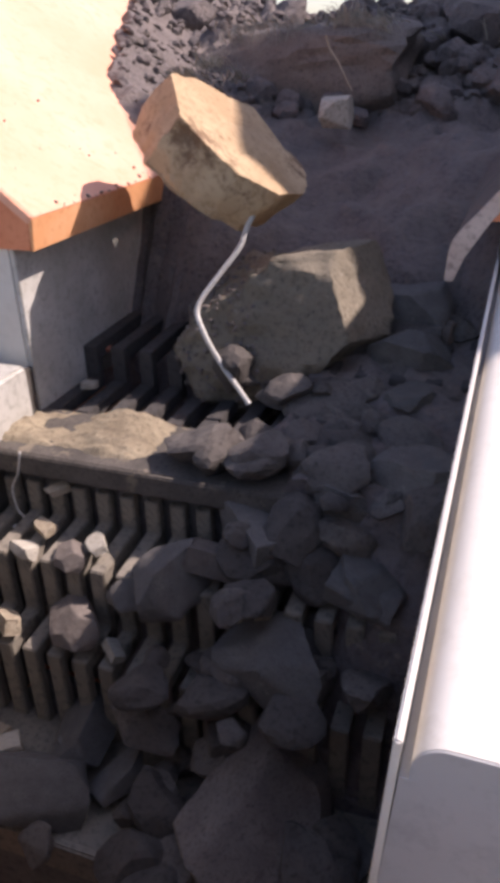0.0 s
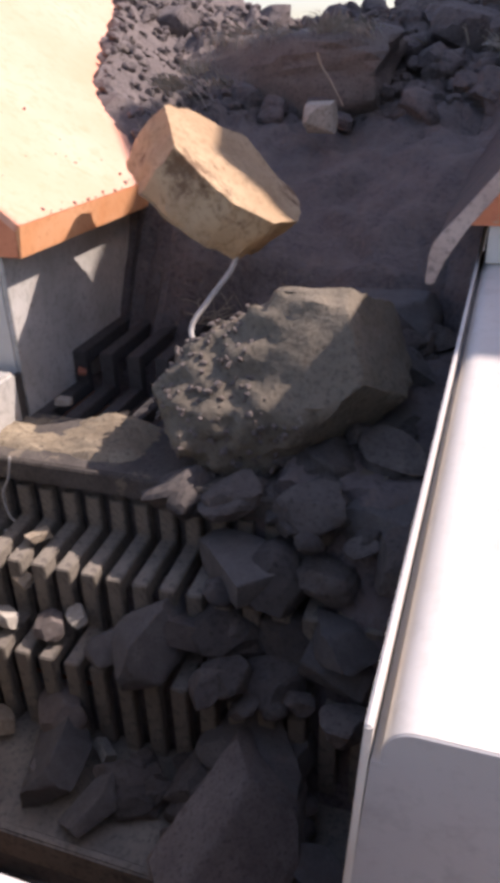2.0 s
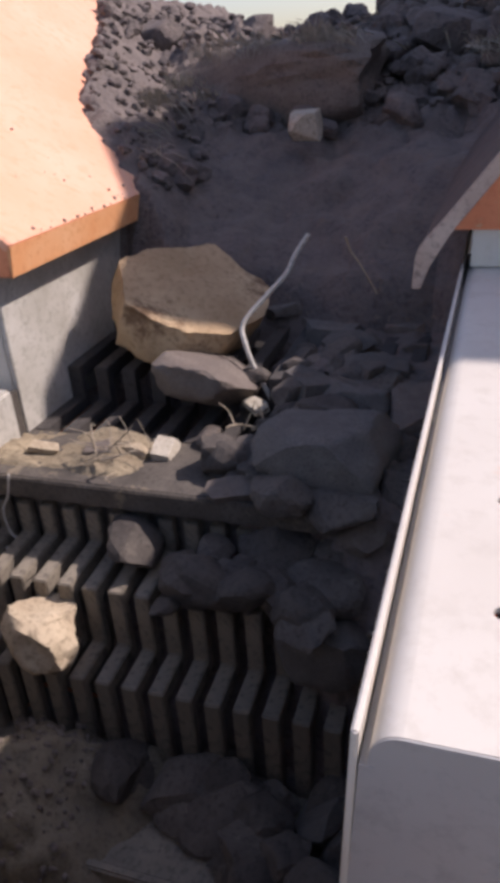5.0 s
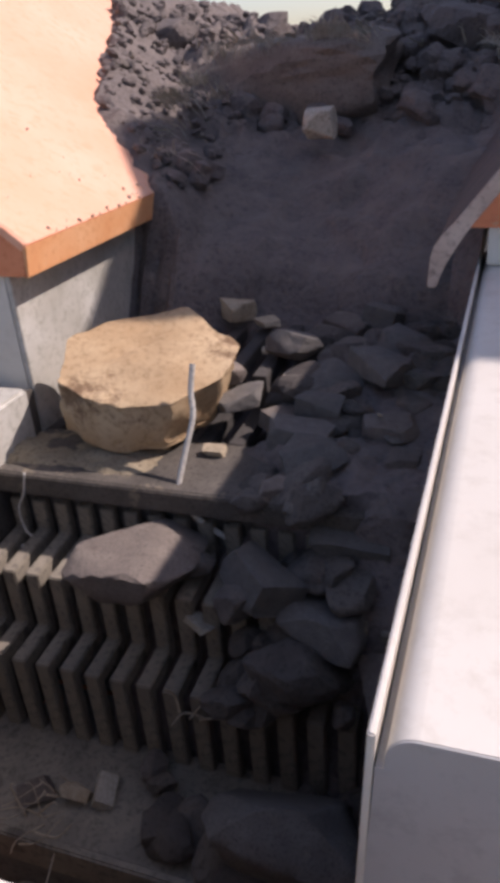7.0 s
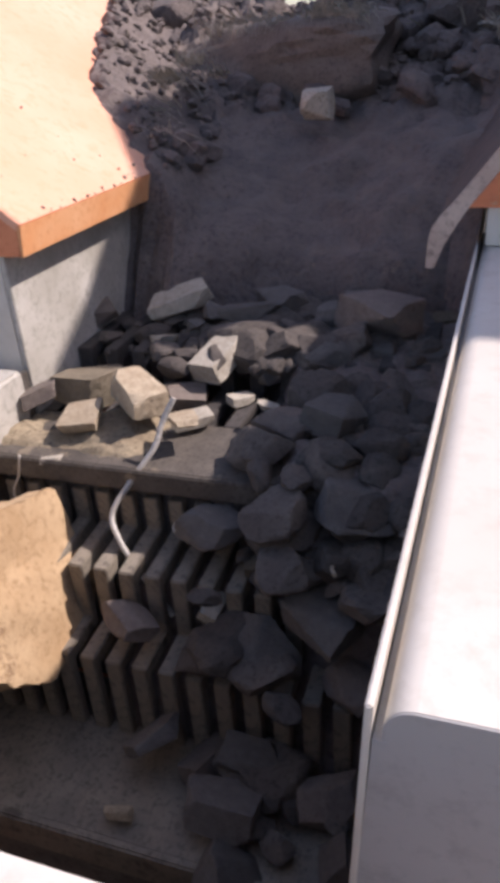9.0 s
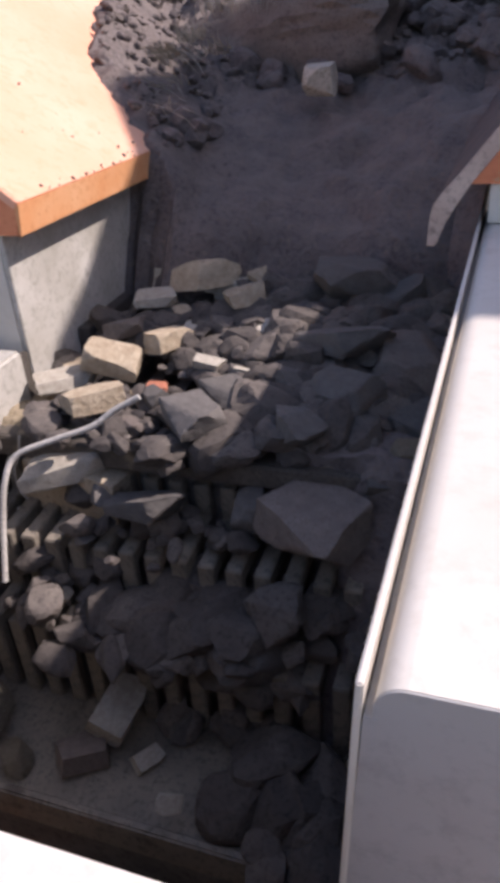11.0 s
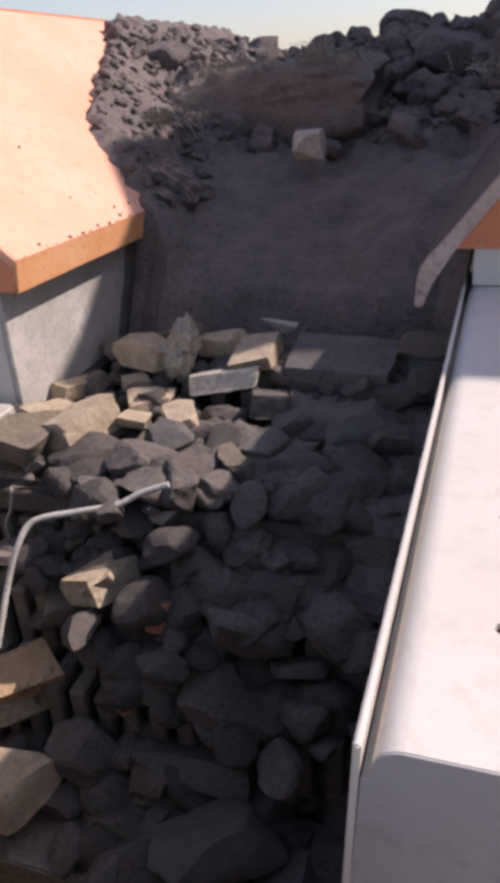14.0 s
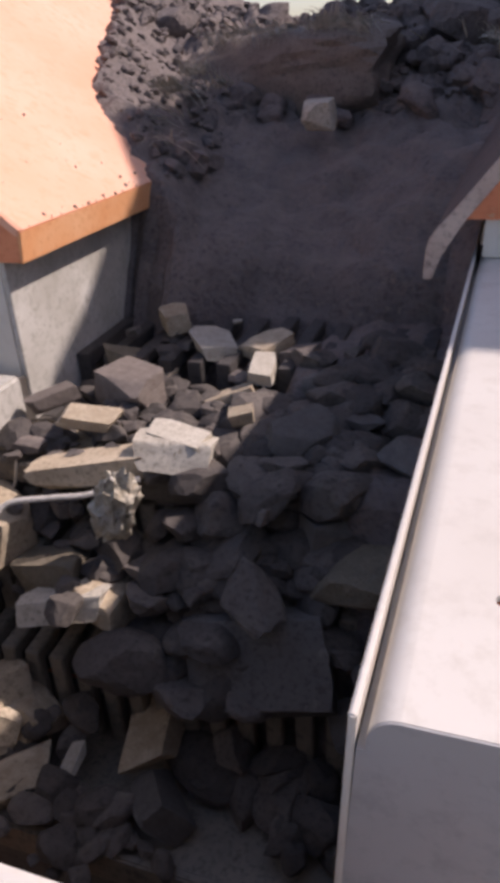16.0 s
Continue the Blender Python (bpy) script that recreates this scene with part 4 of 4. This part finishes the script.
def plate(wide, high, z0, z1, seed):
    """A thin broken plate with chipped edges."""
    pts = []
    corners = [(-wide / 2, -high / 2), (wide / 2, -high / 2), (wide / 2, high / 2), (-wide / 2, high / 2)]
    for (ax, ay), (bx, by) in zip(corners, corners[1:] + corners[:1]):
        for k in range(14):
            u = k / 14
            q = Vector((ax + (bx - ax) * u, ay + (by - ay) * u, seed))
            chip = 1 - 0.022 * abs(noise.noise(q * 17)) - 0.01 * abs(noise.noise(q * 60))
            pts.append((q.x * chip, q.y * chip))
    return prism(pts, "z", z0, z1)


slab = empty("stone_slab", "thin blue-black slate slab thrown up by a boulder, dusty on one face", "stone slab")
part("slate", plate(0.36, 0.72, -0.012, 0.012, 1.0), SLATE, slab)
part("dust_layer", plate(0.355, 0.715, -0.018, -0.013, 1.0), ROCKS["pale"], slab, "pale dust caked on one face")

hose = new("hose", mesh_of(tube([(0.20, 0.36, 0.01), (0.16, 0.28, 0.0), (0.135, 0.205, 0.0), (0.065, 0.105, 0.0), (0.0, 0.0, 0.0), (0.02, -0.08, 0.01), (0.075, -0.175, 0.0), (0.19, -0.33, 0.0)], 0.0095, 10), "hose", HOSE, True))
tagged(hose, "bent pale rubber hose lying among the rubble", "hose")

wire = new("wire", mesh_of(tube([(-1.45, 1.745, 2.24), (-1.47, 1.74, 2.16), (-1.50, 1.735, 2.10), (-1.49, 1.73, 2.02), (-1.455, 1.725, 1.985), (-1.50, 1.70, 1.97)], 0.0045, 6), "wire", HOSE))
tagged(wire, "thin pale bent wire hanging over the deck lip", "wire")


def twigs(seed, count, size):
    rng = random.Random(seed)
    bm = bmesh.new()
    for _ in range(count):
        p = Vector((rng.gauss(0, size * 0.25), rng.gauss(0, size * 0.25), rng.uniform(0, size * 0.2)))
        way = Vector((rng.gauss(0, 1), rng.gauss(0, 1), rng.uniform(0.0, 1.6))).normalized() * size * rng.uniform(0.4, 1.0)
        bend = Vector((rng.gauss(0, 1), rng.gauss(0, 1), rng.gauss(0, 1))) * size * 0.14
        piece = tube([p, p + way * 0.5 + bend, p + way], 0.004 * rng.uniform(0.6, 1.3), 5, 0.4)
        me = bpy.data.meshes.new("twig")
        piece.to_mesh(me)
        piece.free()
        bm.from_mesh(me)
        bpy.data.meshes.remove(me)
    return mesh_of(bm, "twigs", TWIG)


root = tagged(new("root_tuft", twigs(3, 14, 0.17)), "dry branching root tuft among the rubble", "root")
rides(root, -1.15, 2.90, 0.05, (0, 0, 0), 30)
sticks = tagged(new("root_tuft", twigs(9, 7, 0.15)), "few dry twigs among the rubble", "root")
rides(sticks, -0.75, 3.2, 0.04, (20, 0, 60), 30)

# crumpled plastic
bm = bmesh.new()
bmesh.ops.create_icosphere(bm, subdivisions=4, radius=1)
for v in bm.verts:
    f = noise.ridged_multi_fractal(v.co * 1.7, 0.9, 2.0, 4, 0.9, 1.6)
    v.co *= 0.55 + 0.28 * f
    v.co = Vector((v.co.x * 0.085, v.co.y * 0.08, v.co.z * 0.17))
bag = tagged(new("plastic_bag", mesh_of(bm, "plastic_bag", PLASTIC)), "crumpled dirty tan and white plastic bag among the rubble", "plastic bag")


stick = new("stick", mesh_of(tube([(-0.06, 0, 0.11), (-0.04, 0.01, 0.05), (0.0, 0, 0.0), (0.07, 0, -0.12)], 0.006, 6, 0.6), "stick", TWIG))
tagged(stick, "dry bent stick sliding down the heap", "stick")


def motions():
    for ob, rows in TRACKS:
        walk(ob, rows)
    walk(grey_boulder, [(0, pose(-0.810, 2.634, 2.459, 36, -9.0, 11.1)), (1, pose(-0.689, 2.602, 2.456, 24, -2.6, 6.8)), (2, pose(-0.620, 2.17, 2.445, 18, -5.1, 12.5)), (2.7, pose(-0.605, 1.78, 2.42, 21, 3.2, 28)), (3, pose(-0.655, 1.597, 2.361, 15.1, -0.7, 30)), (3.8, pose(-0.757, 1.445, 2.07, 1.5, 8.5, 12)), (4.2, pose(-0.838, 1.44, 1.802, -10.7, 12.4, 8)), (4.6, pose(-0.854, 1.296, 1.710, -23.6, 26.8, -6)), (5.2, pose(-1.08, 1.2, 1.15, -18, 40, 4)), (5.8, pose(-0.8, 0.72, 1.05, -30, 40, 8)), (16, pose(-0.7, 0.66, 1.0, -40, 40, 10))])
    walk(ochre_boulder, [(0, pose(-1.065, 2.641, 3.018, -23.3, 34.3, -37.0)), (1, pose(-1.036, 2.605, 2.998, -23.5, 33.5, -37)), (2, pose(-1.015, 2.592, 2.947, -24.0, 33.3, -37.0)), (3, pose(-0.959, 2.563, 2.909, -22.6, 33.2, -38.2)), (3.8, pose(-0.947, 2.544, 2.864, -23.8, 32.9, -42.7)), (4.0, pose(-0.955, 2.549, 2.830, 2, 43, -32)), (4.2, pose(-1.013, 2.646, 2.777, 28.3, 51.8, -17.6)), (4.6, pose(-1.083, 2.738, 2.662, -9.6, 53.6, -41.1)), (5.2, pose(-1.162, 2.575, 2.475, -1.7, 14.3, -39.5)), (7.3, pose(-1.174, 2.062, 2.398, 4.8, 13.8, -50.4)), (8.0, pose(-1.187, 1.753, 2.337, 12.4, 51.4, -31.0)), (8.5, pose(-1.258, 1.577, 2.099, -15.6, 51.6, -25.8)), (9.0, pose(-1.353, 1.388, 1.948, -36.2, 66.3, -37.5)), (10, pose(-1.250, 1.15, 1.72, -60, 60, -30)), (10.6, pose(-1.050, 0.700, 1.300, -90, 40, -20)), (11.2, pose(-1.050, 0.640, 0.98, -110, 20, -20)), (16, pose(-1.050, 0.640, 0.98, -110, 20, -20))])
    walk(lump, [(0, pose(-0.95, 3.05, 2.30)), (2.2, pose(-0.95, 3.05, 2.30)), (3, pose(-1.069, 2.635, 2.316, 0, 0, 0)), (3.3, pose(-0.916, 2.303, 2.317, 9, 0, 5)), (3.5, pose(-0.907, 2.058, 2.317, 18, 0, 10)), (3.7, pose(-0.944, 2.030, 2.317, 27, 0, 15)), (3.9, pose(-0.882, 1.899, 2.315, 36, 0, 20)), (4, pose(-0.900, 1.830, 2.317, 45, 0, 25)), (4.1, pose(-0.913, 1.788, 2.253, 54, 0, 30)), (4.4, pose(-1.209, 1.614, 2.095, 63, 0, 35)), (4.6, pose(-1.263, 1.567, 2.017, 72, 0, 40)), (5, pose(-1.227, 1.458, 1.868, 81, 0, 45)), (5.2, pose(-1.230, 1.393, 1.727, 90, 0, 50)), (6.0, pose(-1.2, 1.0, 1.2, 110, 0, 60)), (16, pose(-1.2, 0.9, 0.9, 120, 0, 60))])
    walk(block, [(0, pose(-0.5, 4.3, 2.35)), (12.8, pose(-0.5, 3.5, 2.4, 5, 0, -6)), (14.1, pose(-0.519, 2.505, 2.426, 14, 2, -6)), (14.4, pose(-0.554, 2.275, 2.346, 18, 2, -2)), (14.7, pose(-0.498, 1.873, 2.337, 24, 3, 4)), (15, pose(-0.470, 1.743, 2.219, 32, 3, 8)), (15.3, pose(-0.435, 1.597, 2.131, 40, 0, 10)), (15.6, pose(-0.433, 1.543, 2.009, 46, -3, 14)), (16, pose(-0.516, 1.417, 1.895, 52, -8, 8))])
    walk(stick, [(0, pose(-0.912, 3.750, 3.319)), (2, pose(-0.872, 3.750, 3.273)), (3.5, pose(-0.874, 3.600, 3.190)), (4.2, pose(-0.633, 3.400, 3.078)), (5, pose(-0.502, 2.950, 2.642)), (5.2, pose(-0.444, 2.850, 2.555)), (7.2, pose(-0.35, 2.2, 2.3, 60, 0, 40)), (9.0, pose(-0.35, 1.6, 2.1, 60, 0, 40)), (11.0, pose(-0.4, 0.8, 0.95, 60, 0, 40)), (16, pose(-0.4, 0.8, 0.95, 60, 0, 40))])
    walk(hose, [(0, pose(-1.039, 2.298, 2.590, 63, 3, 18) @ pose(0, 0, 0, 0, 0, 0)), (1.5, pose(-1.057, 2.298, 2.448, 63, 3, 18) @ pose(0, 0, 0, 0, 0, 0)), (2, pose(-1.016, 2.298, 2.537, 63, 3, 18) @ pose(0, 0, 0, 0, 0, 0)), (3.5, pose(-1.166, 2.550, 2.321, 63, 3, 18) @ pose(0, 0, 0, 0, 0, 0)), (5, pose(-0.862, 2.500, 2.529, 63, 3, 18) @ pose(0, 0, 0, 0, 0, -8)), (5.2, pose(-0.847, 2.500, 2.561, 63, 3, 18) @ pose(0, 0, 0, 0, 0, -8)), (7.4, pose(-0.947, 1.717, 2.135, 63, 3, 18) @ pose(0, 0, 0, 0, 0, 25)), (8, pose(-0.998, 1.706, 2.116, 63, 3, 18) @ pose(0, 0, 0, 0, 0, 20)), (8.8, pose(-1.088, 1.705, 2.114, 63, 3, 18) @ pose(0, 0, 0, 0, 0, 4)), (9, pose(-1.096, 1.684, 2.106, 63, 3, 18) @ pose(0, 0, 0, 0, 0, 0)), (9.2, pose(-1.125, 1.700, 2.106, 63, 3, 18) @ pose(0, 0, 0, 0, 0, -2)), (11.5, pose(-1.325, 1.530, 2.321, 63, 3, 18) @ pose(0, 0, 0, 0, 0, -40)), (12, pose(-1.291, 1.530, 2.318, 63, 3, 18) @ pose(0, 0, 0, 0, 0, -40)), (12.5, pose(-1.263, 1.530, 2.300, 63, 3, 18) @ pose(0, 0, 0, 0, 0, -40)), (13, pose(-1.229, 1.530, 2.298, 63, 3, 18) @ pose(0, 0, 0, 0, 0, -42)), (13.5, pose(-1.183, 1.530, 2.263, 63, 3, 18) @ pose(0, 0, 0, 0, 0, -43)), (14, pose(-1.217, 1.530, 2.279, 63, 3, 18) @ pose(0, 0, 0, 0, 0, -46)), (14.5, pose(-1.286, 1.530, 2.308, 63, 3, 18) @ pose(0, 0, 0, 0, 0, -48)), (15, pose(-1.266, 1.530, 2.266, 63, 3, 18) @ pose(0, 0, 0, 0, 0, -48)), (16, pose(-1.337, 1.530, 2.222, 63, 3, 18) @ pose(0, 0, 0, 0, 0, -50))])
    walk(bag, [(0, pose(-1.1, 4.2, 2.5)), (13.5, pose(-1.15, 3.0, 2.5, 0, 10, 0)), (14, pose(-1.13, 2.5, 2.47, 0, 14, 0)), (14.5, pose(-1.10, 2.0, 2.40, 5, 18, 5)), (15, pose(-1.03, 1.72, 2.34, 10, 24, 10)), (15.5, pose(-1.0, 1.60, 2.28, 10, 20, 20)), (16, pose(-0.98, 1.56, 2.25, 16, 18, 24))])
    rest = pose(-0.72, 0.66, 1.02, 8, 4, 60)
    walk(slab, [(0, rest), (3.7, rest), (3.9, pose(-0.95, 0.80, 2.0, 190, 10, 20)), (4.0, pose(-0.93, 0.86, 2.2, 150, 14, 14)), (4.05, pose(-0.83, 0.80, 2.33, 105, 20, 8)), (4.1, pose(-0.722, 0.759, 2.458, 59.2, 23.7, 5.3)), (4.2, pose(-0.729, 0.779, 2.608, 59.0, 24.5, 4.9)), (4.3, pose(-0.738, 0.772, 2.497, 56.0, 33.1, -1.3)), (4.4, pose(-0.656, 0.754, 2.311, 50.1, 43.0, -10.7)), (4.5, pose(-0.78, 0.64, 1.6, 20, 30, -20)), (4.7, rest), (16, rest)])


motions()
